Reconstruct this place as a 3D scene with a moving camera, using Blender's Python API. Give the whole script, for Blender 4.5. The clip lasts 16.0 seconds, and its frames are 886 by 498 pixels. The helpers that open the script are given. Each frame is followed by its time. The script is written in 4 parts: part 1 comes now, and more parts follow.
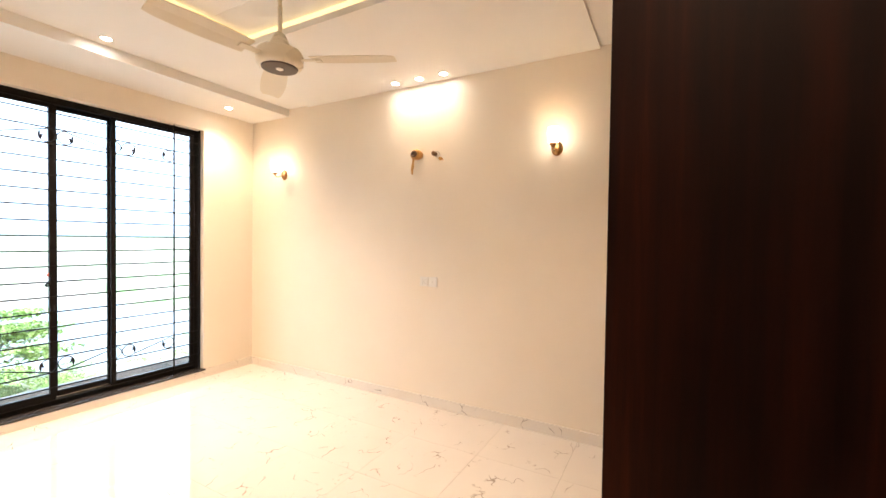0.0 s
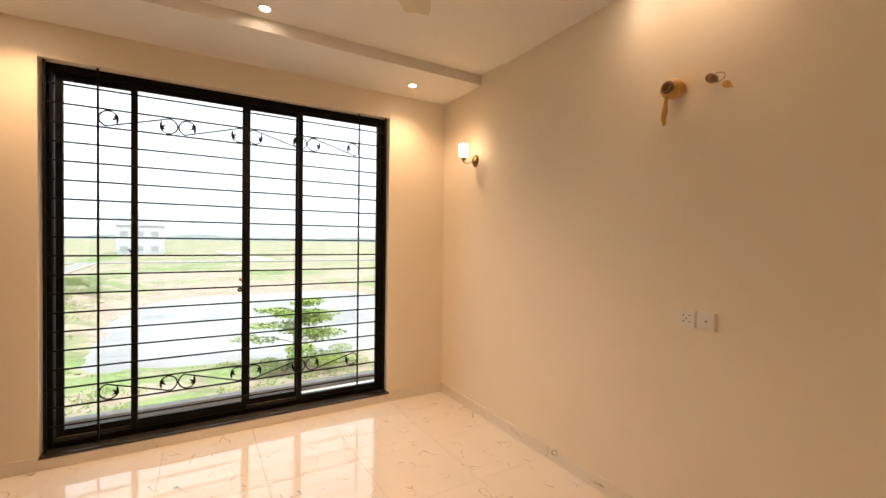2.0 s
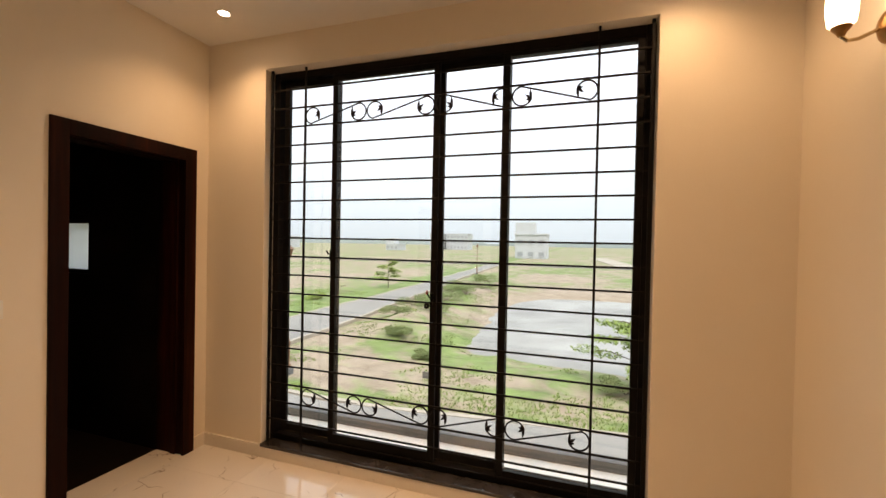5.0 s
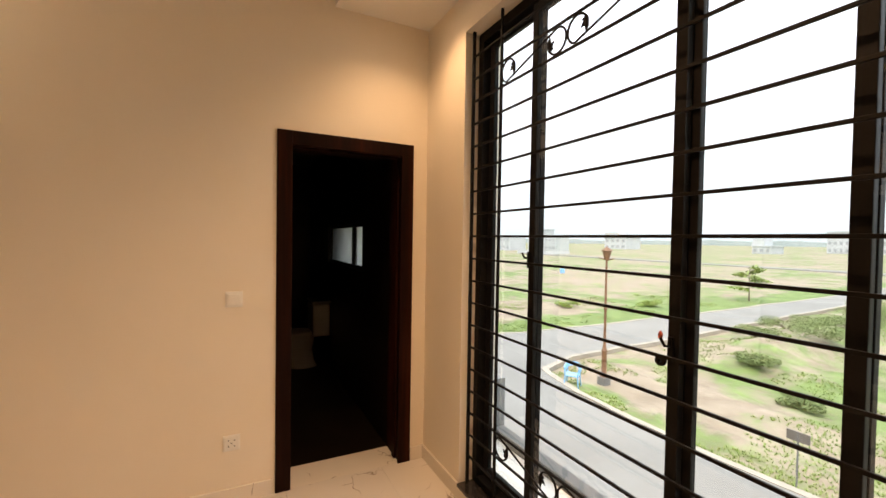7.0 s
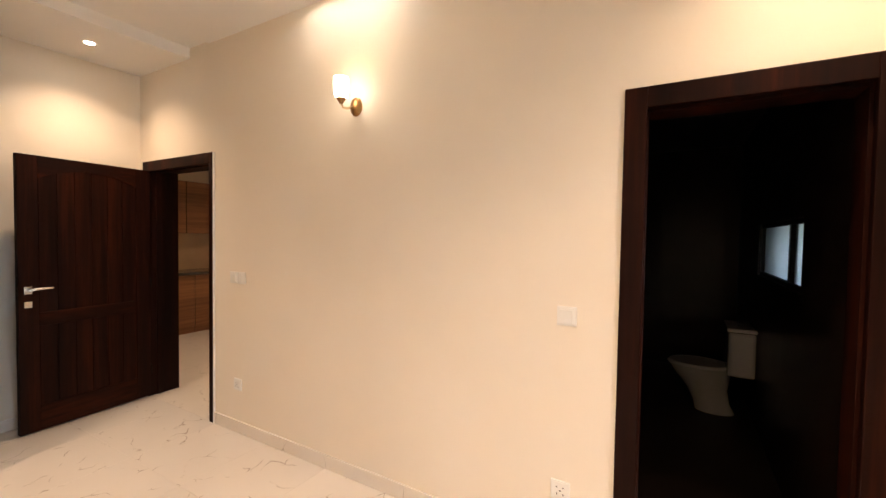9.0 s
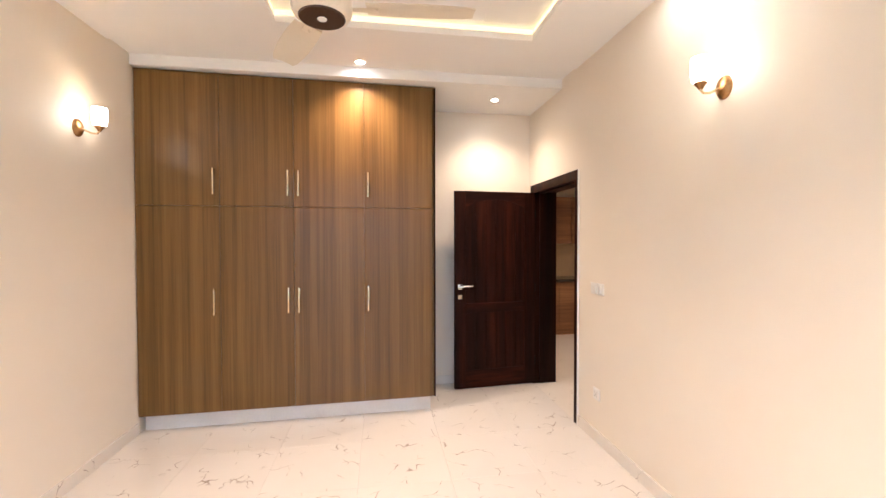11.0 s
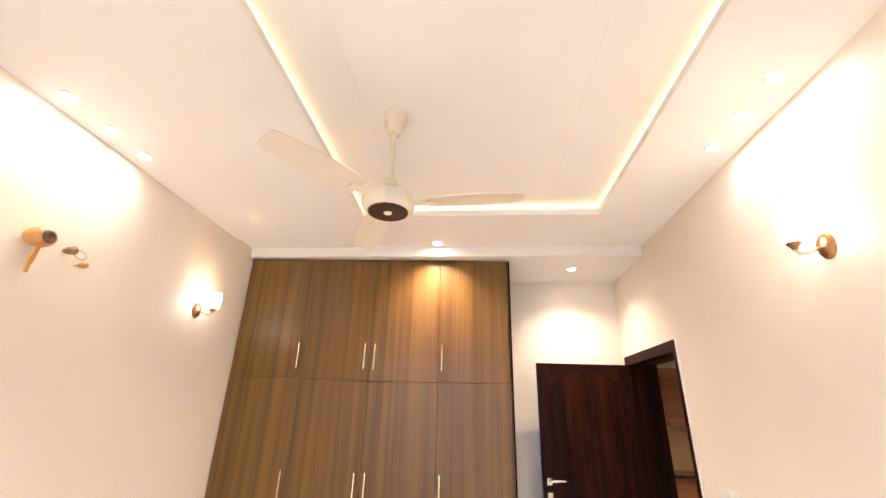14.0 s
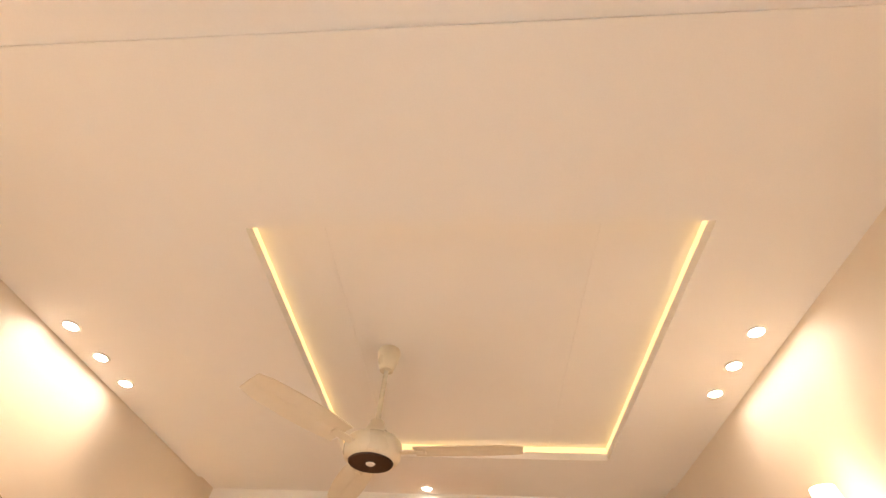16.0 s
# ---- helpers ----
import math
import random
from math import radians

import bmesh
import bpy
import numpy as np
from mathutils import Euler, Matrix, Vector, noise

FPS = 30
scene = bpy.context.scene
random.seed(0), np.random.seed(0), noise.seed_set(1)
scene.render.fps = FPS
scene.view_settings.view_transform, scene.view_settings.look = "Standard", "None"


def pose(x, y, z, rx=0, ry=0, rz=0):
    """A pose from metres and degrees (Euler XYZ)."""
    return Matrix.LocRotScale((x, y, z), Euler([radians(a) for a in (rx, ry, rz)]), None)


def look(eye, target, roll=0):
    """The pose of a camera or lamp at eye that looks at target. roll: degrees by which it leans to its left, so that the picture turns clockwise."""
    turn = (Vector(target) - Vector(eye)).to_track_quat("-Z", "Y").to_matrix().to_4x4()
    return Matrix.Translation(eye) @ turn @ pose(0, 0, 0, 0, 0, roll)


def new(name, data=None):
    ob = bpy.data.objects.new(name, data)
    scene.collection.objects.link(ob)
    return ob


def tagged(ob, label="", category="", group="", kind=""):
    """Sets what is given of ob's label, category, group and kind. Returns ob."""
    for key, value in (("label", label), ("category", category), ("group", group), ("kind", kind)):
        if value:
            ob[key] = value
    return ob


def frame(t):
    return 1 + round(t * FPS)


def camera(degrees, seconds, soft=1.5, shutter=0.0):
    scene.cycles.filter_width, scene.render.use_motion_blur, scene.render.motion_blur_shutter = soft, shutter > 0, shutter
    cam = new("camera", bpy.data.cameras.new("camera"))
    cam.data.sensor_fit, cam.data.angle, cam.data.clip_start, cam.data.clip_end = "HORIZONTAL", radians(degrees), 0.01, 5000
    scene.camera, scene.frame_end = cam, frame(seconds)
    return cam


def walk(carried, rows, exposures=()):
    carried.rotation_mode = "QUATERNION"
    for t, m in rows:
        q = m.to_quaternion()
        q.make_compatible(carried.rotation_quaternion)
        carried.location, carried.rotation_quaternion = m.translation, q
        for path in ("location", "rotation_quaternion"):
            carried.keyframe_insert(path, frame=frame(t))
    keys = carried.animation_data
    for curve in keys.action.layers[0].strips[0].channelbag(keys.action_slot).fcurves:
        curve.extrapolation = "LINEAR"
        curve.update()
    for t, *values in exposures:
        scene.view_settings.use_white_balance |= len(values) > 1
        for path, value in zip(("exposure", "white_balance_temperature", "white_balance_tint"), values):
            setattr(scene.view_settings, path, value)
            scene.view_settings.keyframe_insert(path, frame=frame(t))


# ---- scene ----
cam = camera(94.1, 16.0)

PATH = [
    (0, (0.286, 1.073, 1.553), (2.036, 2.041, 1.511), 0.8),
    (0.5, (0.573, 1.271, 1.559), (2.151, 2.498, 1.514), 0.8),
    (1, (0.87, 1.461, 1.553), (2.234, 2.923, 1.502), 0.8),
    (1.5, (1.142, 1.701, 1.552), (2.317, 3.319, 1.5), 0.9),
    (2, (1.43, 1.914, 1.54), (2.445, 3.637, 1.507), 0.7),
    (2.5, (1.74, 2.07, 1.536), (2.595, 3.879, 1.517), 0.4),
    (3, (1.95, 2.273, 1.545), (2.594, 4.167, 1.525), 0.7),
    (3.5, (2.21, 2.468, 1.501), (2.569, 4.436, 1.503), 0.5),
    (4, (2.409, 2.686, 1.51), (2.415, 4.686, 1.498), 0.7),
    (4.2, (2.474, 2.787, 1.53), (2.332, 4.781, 1.515), 0.8),
    (6.5, (2.682, 4.119, 1.509), (1.192, 5.454, 1.471), 1.2),
    (7, (2.606, 4.399, 1.522), (0.821, 5.299, 1.477), 0.9),
    (7.5, (2.492, 4.631, 1.517), (0.536, 5.048, 1.463), 0.9),
    (8, (2.318, 4.728, 1.533), (0.32, 4.658, 1.47), 0.9),
    (8.5, (2.102, 4.83, 1.536), (0.184, 4.269, 1.468), 0.8),
    (9, (1.918, 4.842, 1.527), (0.188, 3.84, 1.462), 0.9),
    (9.5, (1.788, 4.886, 1.536), (0.329, 3.519, 1.473), 0.3),
    (10, (1.701, 4.935, 1.553), (0.617, 3.256, 1.49), 0.4),
    (10.2, (1.688, 4.943, 1.568), (0.778, 3.163, 1.499), 0.4),
    (12.3, (1.522, 4.789, 1.536), (1.664, 2.794, 1.562), 0.1),
    (12.5, (1.487, 4.796, 1.543), (1.632, 2.804, 1.636), 0.3),
    (13, (1.468, 4.816, 1.572), (1.618, 2.841, 1.853), 0.8),
    (13.5, (1.471, 4.824, 1.581), (1.623, 2.898, 2.097), 1.2),
    (14, (1.477, 4.823, 1.612), (1.628, 2.97, 2.349), 1.4),
    (14.5, (1.479, 4.822, 1.649), (1.628, 3.081, 2.621), 1.6),
    (15, (1.486, 4.828, 1.681), (1.627, 3.238, 2.886), 2.2),
    (15.5, (1.457, 4.851, 1.695), (1.602, 3.43, 3.095), 3.2),
    (16, (1.454, 4.875, 1.734), (1.585, 3.612, 3.279), 3.9),
]
EXPOSURES = [(0.0, 2.3, 5750, 13), (0.5, 2.32, 5800, 13), (1.0, 2.06, 6400, 17), (1.5, 1.5, 6900, 20), (2.0, 1.12, 7400, 20), (3.0, 0.68, 7900, 22),
             (4.0, 0.48, 8000, 22), (6.5, 0.80, 7700, 21), (7.5, 1.08, 7800, 21), (8.2, 1.52, 7400, 19), (9.0, 1.86, 6000, 16), (10.0, 2.14, 5300, 14),
             (12.5, 2.78, 5100, 14), (14.5, 2.6, 5200, 15), (15.2, 2.3, 5700, 17), (16.0, 2.06, 6450, 20)]
walk(cam, [(t, look(eye, target, roll)) for t, eye, target, roll in PATH], EXPOSURES)

# ---- world and large lights ----
world = bpy.data.worlds.new("overcast_sky")
scene.world = world
world.use_nodes = True
wn = world.node_tree
sky = wn.nodes.new("ShaderNodeTexSky")
sky.sky_type = "NISHITA"
sky.sun_disc = False
sky.sun_elevation, sky.sun_rotation = radians(52), radians(150)
sky.air_density, sky.dust_density, sky.ozone_density = 1.0, 6.0, 1.0
cloud_layer = wn.nodes.new("ShaderNodeMix")
cloud_layer.data_type = "RGBA"
cloud_layer.inputs[0].default_value = 0.93
# an even cloud cover is about three times as bright overhead as at the horizon
where = wn.nodes.new("ShaderNodeTexCoord")
axes = wn.nodes.new("ShaderNodeSeparateXYZ")
lift = wn.nodes.new("ShaderNodeMapRange")
lift.inputs[3].default_value, lift.inputs[4].default_value = 1.0, 2.9
tone = wn.nodes.new("ShaderNodeVectorMath")
tone.operation = "SCALE"
tone.inputs[0].default_value = (3.6, 4.7, 5.5)
wn.links.new(where.outputs["Generated"], axes.inputs[0])
wn.links.new(axes.outputs[2], lift.inputs[0])
wn.links.new(lift.outputs[0], tone.inputs[3])
wn.links.new(tone.outputs[0], cloud_layer.inputs[7])
wn.links.new(sky.outputs[0], cloud_layer.inputs[6])
wn.links.new(cloud_layer.outputs[2], wn.nodes["Background"].inputs[0])
wn.nodes["Background"].inputs[1].default_value = 0.15
sun_data = bpy.data.lights.new("sun", "SUN")
sun_data.energy, sun_data.angle, sun_data.color = 1.3, radians(12), (1.0, 0.96, 0.9)
sun_ob = new("sun", sun_data)
sun_ob.matrix_world = look((0, 0, 60), (0 - 0.5 * 30, 0 + 0.8 * 30, 60 - 1.2 * 30))

WARM = (1.0, 0.70, 0.42)
SPOT_POWER, WASH_POWER, SCONCE_POWER, LED_GLOW = 66.0, 2.4, 0.055, 0.26


# ---- materials ----
def tree(name):
    m = bpy.data.materials.new(name)
    m.use_nodes = True
    nt = m.node_tree
    return m, nt, nt.nodes["Principled BSDF"]


def mathnode(nt, op, a, b=0.0, clamp=False):
    n = nt.nodes.new("ShaderNodeMath")
    n.operation, n.use_clamp = op, clamp
    for i, v in enumerate((a, b)):
        if isinstance(v, (int, float)):
            n.inputs[i].default_value = v
        else:
            nt.links.new(v, n.inputs[i])
    return n.outputs[0]


def coords(nt, scale=(1, 1, 1), random_shift=0.0):
    geo = nt.nodes.new("ShaderNodeNewGeometry")
    mp = nt.nodes.new("ShaderNodeMapping")
    mp.inputs["Scale"].default_value = scale
    nt.links.new(geo.outputs["Position"], mp.inputs["Vector"])
    if random_shift:
        info = nt.nodes.new("ShaderNodeObjectInfo")
        comb = nt.nodes.new("ShaderNodeCombineXYZ")
        r = mathnode(nt, "MULTIPLY", info.outputs["Random"], random_shift)
        for i in range(3):
            nt.links.new(r, comb.inputs[i])
        nt.links.new(comb.outputs[0], mp.inputs["Location"])
    return mp.outputs[0]


def noise_tex(nt, vec, scale, detail=4.0, rough=0.55, distortion=0.0):
    n = nt.nodes.new("ShaderNodeTexNoise")
    n.inputs["Scale"].default_value, n.inputs["Detail"].default_value = scale, detail
    n.inputs["Roughness"].default_value, n.inputs["Distortion"].default_value = rough, distortion
    nt.links.new(vec, n.inputs["Vector"])
    return n.outputs["Fac"]


def ramp(nt, fac, *stops):
    n = nt.nodes.new("ShaderNodeValToRGB")
    while len(n.color_ramp.elements) < len(stops):
        n.color_ramp.elements.new(0.5)
    for e, (p, c) in zip(n.color_ramp.elements, stops):
        e.position, e.color = p, (*c, 1)
    nt.links.new(fac, n.inputs[0])
    return n.outputs[0]


def mixrgb(nt, fac, a, b):
    n = nt.nodes.new("ShaderNodeMix")
    n.data_type = "RGBA"
    for sock, v in ((n.inputs[0], fac), (n.inputs[6], a), (n.inputs[7], b)):
        if isinstance(v, (int, float)):
            sock.default_value = v
        elif isinstance(v, tuple):
            sock.default_value = (*v, 1)
        else:
            nt.links.new(v, sock)
    return n.outputs[2]


def relief(nt, bsdf, height, strength, distance):
    b = nt.nodes.new("ShaderNodeBump")
    b.inputs["Strength"].default_value, b.inputs["Distance"].default_value = strength, distance
    nt.links.new(height, b.inputs["Height"])
    nt.links.new(b.outputs[0], bsdf.inputs["Normal"])


def surface(name, lo, hi, rough=0.5, metal=0.0, scale=6.0, stretch=(1, 1, 1), bump=0.15, depth=0.002, fine=60.0, rough_var=0.1, shift=0.0):
    """Two scales of mottling between two colours, with a fine relief."""
    m, nt, b = tree(name)
    v = coords(nt, stretch, shift)
    big, small = noise_tex(nt, v, scale), noise_tex(nt, v, fine, 3.0)
    mixed = mathnode(nt, "ADD", mathnode(nt, "MULTIPLY", big, 0.7), mathnode(nt, "MULTIPLY", small, 0.3))
    nt.links.new(ramp(nt, mixed, (0.3, lo), (0.7, hi)), b.inputs["Base Color"])
    nt.links.new(mathnode(nt, "ADD", mathnode(nt, "MULTIPLY", big, rough_var), rough - rough_var / 2), b.inputs["Roughness"])
    b.inputs["Metallic"].default_value = metal
    if bump:
        relief(nt, b, small, bump, depth)
    return m


def marble_mat(name, base, shift, vein_scale=4.2):
    m, nt, b = tree(name)
    v = coords(nt, (1, 1, 1), shift)
    warp = nt.nodes.new("ShaderNodeTexNoise")
    warp.inputs["Scale"].default_value, warp.inputs["Detail"].default_value = 3.0, 3.0
    nt.links.new(v, warp.inputs["Vector"])
    vm = nt.nodes.new("ShaderNodeVectorMath")
    vm.operation = "MULTIPLY_ADD"
    nt.links.new(warp.outputs["Color"], vm.inputs[0])
    vm.inputs[1].default_value = (0.45, 0.45, 0.45)
    nt.links.new(v, vm.inputs[2])
    vor = nt.nodes.new("ShaderNodeTexVoronoi")
    vor.feature = "DISTANCE_TO_EDGE"
    vor.inputs["Scale"].default_value = vein_scale
    nt.links.new(vm.outputs[0], vor.inputs["Vector"])
    line = mathnode(nt, "SUBTRACT", 1.0, mathnode(nt, "MULTIPLY", vor.outputs["Distance"], 55.0), clamp=True)
    gaps = mathnode(nt, "MULTIPLY", mathnode(nt, "SUBTRACT", noise_tex(nt, v, 7.0, 2.0), 0.52), 9.0, clamp=True)
    veins = mathnode(nt, "MULTIPLY", mathnode(nt, "MULTIPLY", line, gaps), 0.8)
    cloud = noise_tex(nt, v, 2.2, 5.0)
    ground = mixrgb(nt, cloud, tuple(c * 0.93 for c in base), tuple(min(1, c * 1.05) for c in base))
    nt.links.new(mixrgb(nt, veins, ground, (0.20, 0.13, 0.08)), b.inputs["Base Color"])
    nt.links.new(mathnode(nt, "ADD", mathnode(nt, "MULTIPLY", cloud, 0.06), 0.035), b.inputs["Roughness"])
    b.inputs["Specular IOR Level"].default_value = 0.6
    relief(nt, b, noise_tex(nt, v, 3.0, 2.0), 0.02, 0.002)
    return m


def wood_mat(name, dark, mid, light, rough, band=11.0, fine=70.0, shift=0.0, axis="z", low=0.045):
    """Straight grain along one axis: broad bands and fine streaks."""
    m, nt, b = tree(name)
    st = {"z": (1, 1, low), "x": (low, 1, 1), "y": (1, low, 1)}[axis]
    v = coords(nt, st, shift)
    bands, streak = noise_tex(nt, v, band, 2.0, 0.5), noise_tex(nt, v, fine, 5.0, 0.65)
    f = mathnode(nt, "ADD", mathnode(nt, "MULTIPLY", bands, 0.62), mathnode(nt, "MULTIPLY", streak, 0.38))
    nt.links.new(ramp(nt, f, (0.36, dark), (0.5, mid), (0.64, light)), b.inputs["Base Color"])
    nt.links.new(mathnode(nt, "ADD", mathnode(nt, "MULTIPLY", streak, 0.16), rough - 0.08), b.inputs["Roughness"])
    relief(nt, b, streak, 0.12, 0.001)
    return m


def glow(name, colour, strength):
    m, nt, b = tree(name)
    b.inputs["Base Color"].default_value = (*colour, 1)
    b.inputs["Emission Color"].default_value = (*colour, 1)
    b.inputs["Emission Strength"].default_value = strength
    b.inputs["Roughness"].default_value = 0.3
    return m


PAINT = surface("cream_wall_paint", (0.78, 0.69, 0.56), (0.83, 0.74, 0.61), 0.55, scale=1.3, fine=220.0, bump=0.1, depth=0.0008)
CEIL = surface("white_ceiling_paint", (0.78, 0.75, 0.70), (0.84, 0.81, 0.76), 0.7, scale=0.9, fine=180.0, bump=0.05, depth=0.0006)
MARBLE = marble_mat("polished_veined_marble_tile", (0.74, 0.68, 0.61), 37.0)
MARBLE_TRIM = marble_mat("veined_marble_skirting", (0.78, 0.71, 0.62), 0.0)
GROUT = surface("tile_grout", (0.5, 0.45, 0.4), (0.6, 0.55, 0.5), 0.8)
LAMINATE = wood_mat("brown_streaked_laminate", (0.102, 0.050, 0.0118), (0.152, 0.077, 0.019), (0.200, 0.106, 0.0285), 0.33, band=17.0, fine=95.0, low=0.016)
DARKWOOD = wood_mat("dark_stained_wood", (0.005, 0.0009, 0.0003), (0.014, 0.0025, 0.0007), (0.037, 0.0072, 0.0019), 0.55, band=7.0, fine=45.0)
DARKWOOD_X = wood_mat("dark_stained_wood_rail", (0.006, 0.0011, 0.0004), (0.017, 0.0031, 0.0009), (0.043, 0.0085, 0.0023), 0.55, band=7.0, fine=45.0, axis="x")
HALLWOOD = wood_mat("honey_brown_cabinet_wood", (0.09, 0.033, 0.011), (0.20, 0.085, 0.03), (0.30, 0.14, 0.052), 0.4, band=3.0, fine=30.0, axis="x")
BLACKMETAL = surface("black_powder_coated_metal", (0.005, 0.0045, 0.004), (0.011, 0.009, 0.008), 0.5, 0.0, fine=300.0, bump=0.08, depth=0.0004)
ALU = surface("dark_brown_aluminium", (0.006, 0.005, 0.0045), (0.012, 0.010, 0.009), 0.45, 0.0, fine=200.0, bump=0.05, depth=0.0003)
GRANITE = surface("black_granite_sill", (0.015, 0.013, 0.012), (0.06, 0.05, 0.045), 0.15, fine=150.0, bump=0.03)
BRONZE = surface("antique_bronze", (0.26, 0.13, 0.045), (0.48, 0.28, 0.11), 0.3, 0.9, scale=20.0, bump=0.08)
CHROME = surface("brushed_steel", (0.55, 0.5, 0.45), (0.7, 0.66, 0.6), 0.22, 1.0, scale=30.0, bump=0.03)
GOLD = surface("satin_gold_metal", (0.62, 0.46, 0.26), (0.8, 0.62, 0.38), 0.25, 1.0, scale=30.0, bump=0.03)
PLASTIC = surface("white_switch_plastic", (0.76, 0.73, 0.67), (0.82, 0.79, 0.73), 0.3, scale=12.0, bump=0.02)
HOLE = surface("dark_recess", (0.06, 0.045, 0.035), (0.09, 0.07, 0.055), 0.7)
CREAMENAMEL = surface("cream_fan_enamel", (0.68, 0.60, 0.46), (0.75, 0.67, 0.52), 0.28, scale=8.0, bump=0.02)
BLADEPAINT = surface("cream_blade_paint", (0.66, 0.58, 0.45), (0.71, 0.63, 0.49), 0.7, scale=3.0, bump=0.0)
FANDISC = surface("dark_brown_fan_cap", (0.035, 0.016, 0.010), (0.05, 0.024, 0.014), 0.4, scale=20.0)
TAPE = surface("brown_packing_tape", (0.44, 0.21, 0.04), (0.66, 0.37, 0.09), 0.3, scale=22.0, bump=0.5, depth=0.004, fine=70.0)
WIRE = surface("grey_cable", (0.3, 0.24, 0.17), (0.4, 0.33, 0.25), 0.5)
WHITESTONE = surface("white_stone_slab", (0.62, 0.59, 0.55), (0.74, 0.71, 0.67), 0.5, scale=4.0)
CONCRETE = surface("grey_concrete", (0.11, 0.11, 0.11), (0.19, 0.19, 0.185), 0.85, scale=2.5, bump=0.3, depth=0.004)
# white ware greyed down, the dark room's shade put into its base colour
PORCELAIN = surface("shade_greyed_porcelain", (0.32, 0.29, 0.25), (0.36, 0.33, 0.29), 0.1, scale=4.0, bump=0.0)
# dark tile taken near black: the unlit bathroom's shade is in this colour
BATHTILE = surface("shade_deepened_bath_tile", (0.006, 0.004, 0.003), (0.016, 0.010, 0.007), 0.3, scale=3.0, bump=0.05)
TANTILE = surface("tan_splashback_tile", (0.42, 0.28, 0.15), (0.52, 0.36, 0.2), 0.3, scale=3.0)
COUNTER = surface("dark_stone_counter", (0.03, 0.025, 0.02), (0.07, 0.06, 0.05), 0.15, fine=120.0)
SHADE = glow("lit_opal_glass", (1.0, 0.83, 0.58), 3.6)
LENS = glow("lit_downlight_lens", (1.0, 0.88, 0.70), 26.0)
LED = glow("yellow_led_strip", (1.0, 0.76, 0.33), LED_GLOW)

LAMINATE.node_tree.nodes["Principled BSDF"].inputs["Specular IOR Level"].default_value = 0.32
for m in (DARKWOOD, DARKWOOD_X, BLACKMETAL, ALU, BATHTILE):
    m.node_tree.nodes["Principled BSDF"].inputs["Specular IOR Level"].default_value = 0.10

GLASS, gnt, gb = tree("clear_window_glass")
gb.inputs["Base Color"].default_value = (0.95, 0.97, 0.97, 1)
gb.inputs["Roughness"].default_value, gb.inputs["IOR"].default_value = 0.01, 1.45
gb.inputs["Transmission Weight"].default_value = 1.0
FROST, fnt, fb = tree("frosted_bath_glass")
fb.inputs["Base Color"].default_value = (0.93, 0.95, 0.96, 1)
fb.inputs["Roughness"].default_value, fb.inputs["Transmission Weight"].default_value = 0.5, 1.0

# outdoors
LEAF = surface("fresh_green_leaf", (0.13, 0.21, 0.03), (0.31, 0.40, 0.09), 0.6, scale=2.0, bump=0.0)
DRYLEAF = surface("dusty_green_scrub", (0.11, 0.16, 0.05), (0.25, 0.30, 0.12), 0.8, scale=1.5, bump=0.0)
BARK = surface("grey_brown_bark", (0.10, 0.07, 0.05), (0.2, 0.15, 0.11), 0.9, scale=12.0, bump=0.4, depth=0.01)
ASPHALT = surface("dusty_grey_asphalt", (0.19, 0.18, 0.165), (0.265, 0.253, 0.234), 0.9, scale=0.35, fine=9.0, bump=0.2, depth=0.01)
KERB = surface("pale_kerb_concrete", (0.30, 0.26, 0.21), (0.40, 0.35, 0.29), 0.9, scale=1.5)
RUSTPOLE = surface("rust_brown_painted_steel", (0.16, 0.07, 0.035), (0.26, 0.13, 0.07), 0.5, 0.2, scale=6.0)
# distance haze put into these colours: render paled, window openings lifted from dark
RENDERWALL = surface("haze_paled_cement_render", (0.44, 0.465, 0.48), (0.53, 0.555, 0.57), 0.9, scale=0.3)
DARKGLASS = surface("haze_paled_window_opening", (0.27, 0.29, 0.30), (0.34, 0.36, 0.37), 0.5)
BLUEPLASTIC = surface("light_blue_plastic", (0.16, 0.42, 0.72), (0.22, 0.50, 0.80), 0.4, scale=5.0)

EARTH, ent, eb = tree("grass_and_bare_earth")
ev = coords(ent)
patch = noise_tex(ent, ev, 0.085, 6.0, 0.62, 0.6)
tuft = noise_tex(ent, ev, 1.1, 5.0, 0.7)
soil = ramp(ent, tuft, (0.3, (0.22, 0.165, 0.115)), (0.7, (0.38, 0.305, 0.23)))
green = ramp(ent, tuft, (0.28, (0.075, 0.115, 0.03)), (0.72, (0.21, 0.285, 0.09)))
clump = noise_tex(ent, ev, 0.42, 5.0, 0.68, 0.8)
cover = mathnode(ent, "ADD", mathnode(ent, "MULTIPLY", patch, 0.8), mathnode(ent, "ADD", mathnode(ent, "MULTIPLY", clump, 0.75), mathnode(ent, "MULTIPLY", tuft, 0.25)))
cover = mathnode(ent, "MULTIPLY", mathnode(ent, "SUBTRACT", cover, 0.845), 7.0, clamp=True)
sep = ent.nodes.new("ShaderNodeSeparateXYZ")
ent.links.new(ev, sep.inputs[0])
ex = mathnode(ent, "POWER", mathnode(ent, "DIVIDE", mathnode(ent, "ABSOLUTE", mathnode(ent, "SUBTRACT", sep.outputs[0], 6.0)), 12.5), 2.0)
ey = mathnode(ent, "POWER", mathnode(ent, "DIVIDE", mathnode(ent, "ABSOLUTE", mathnode(ent, "SUBTRACT", sep.outputs[1], 38.0)), 20.0), 2.0)
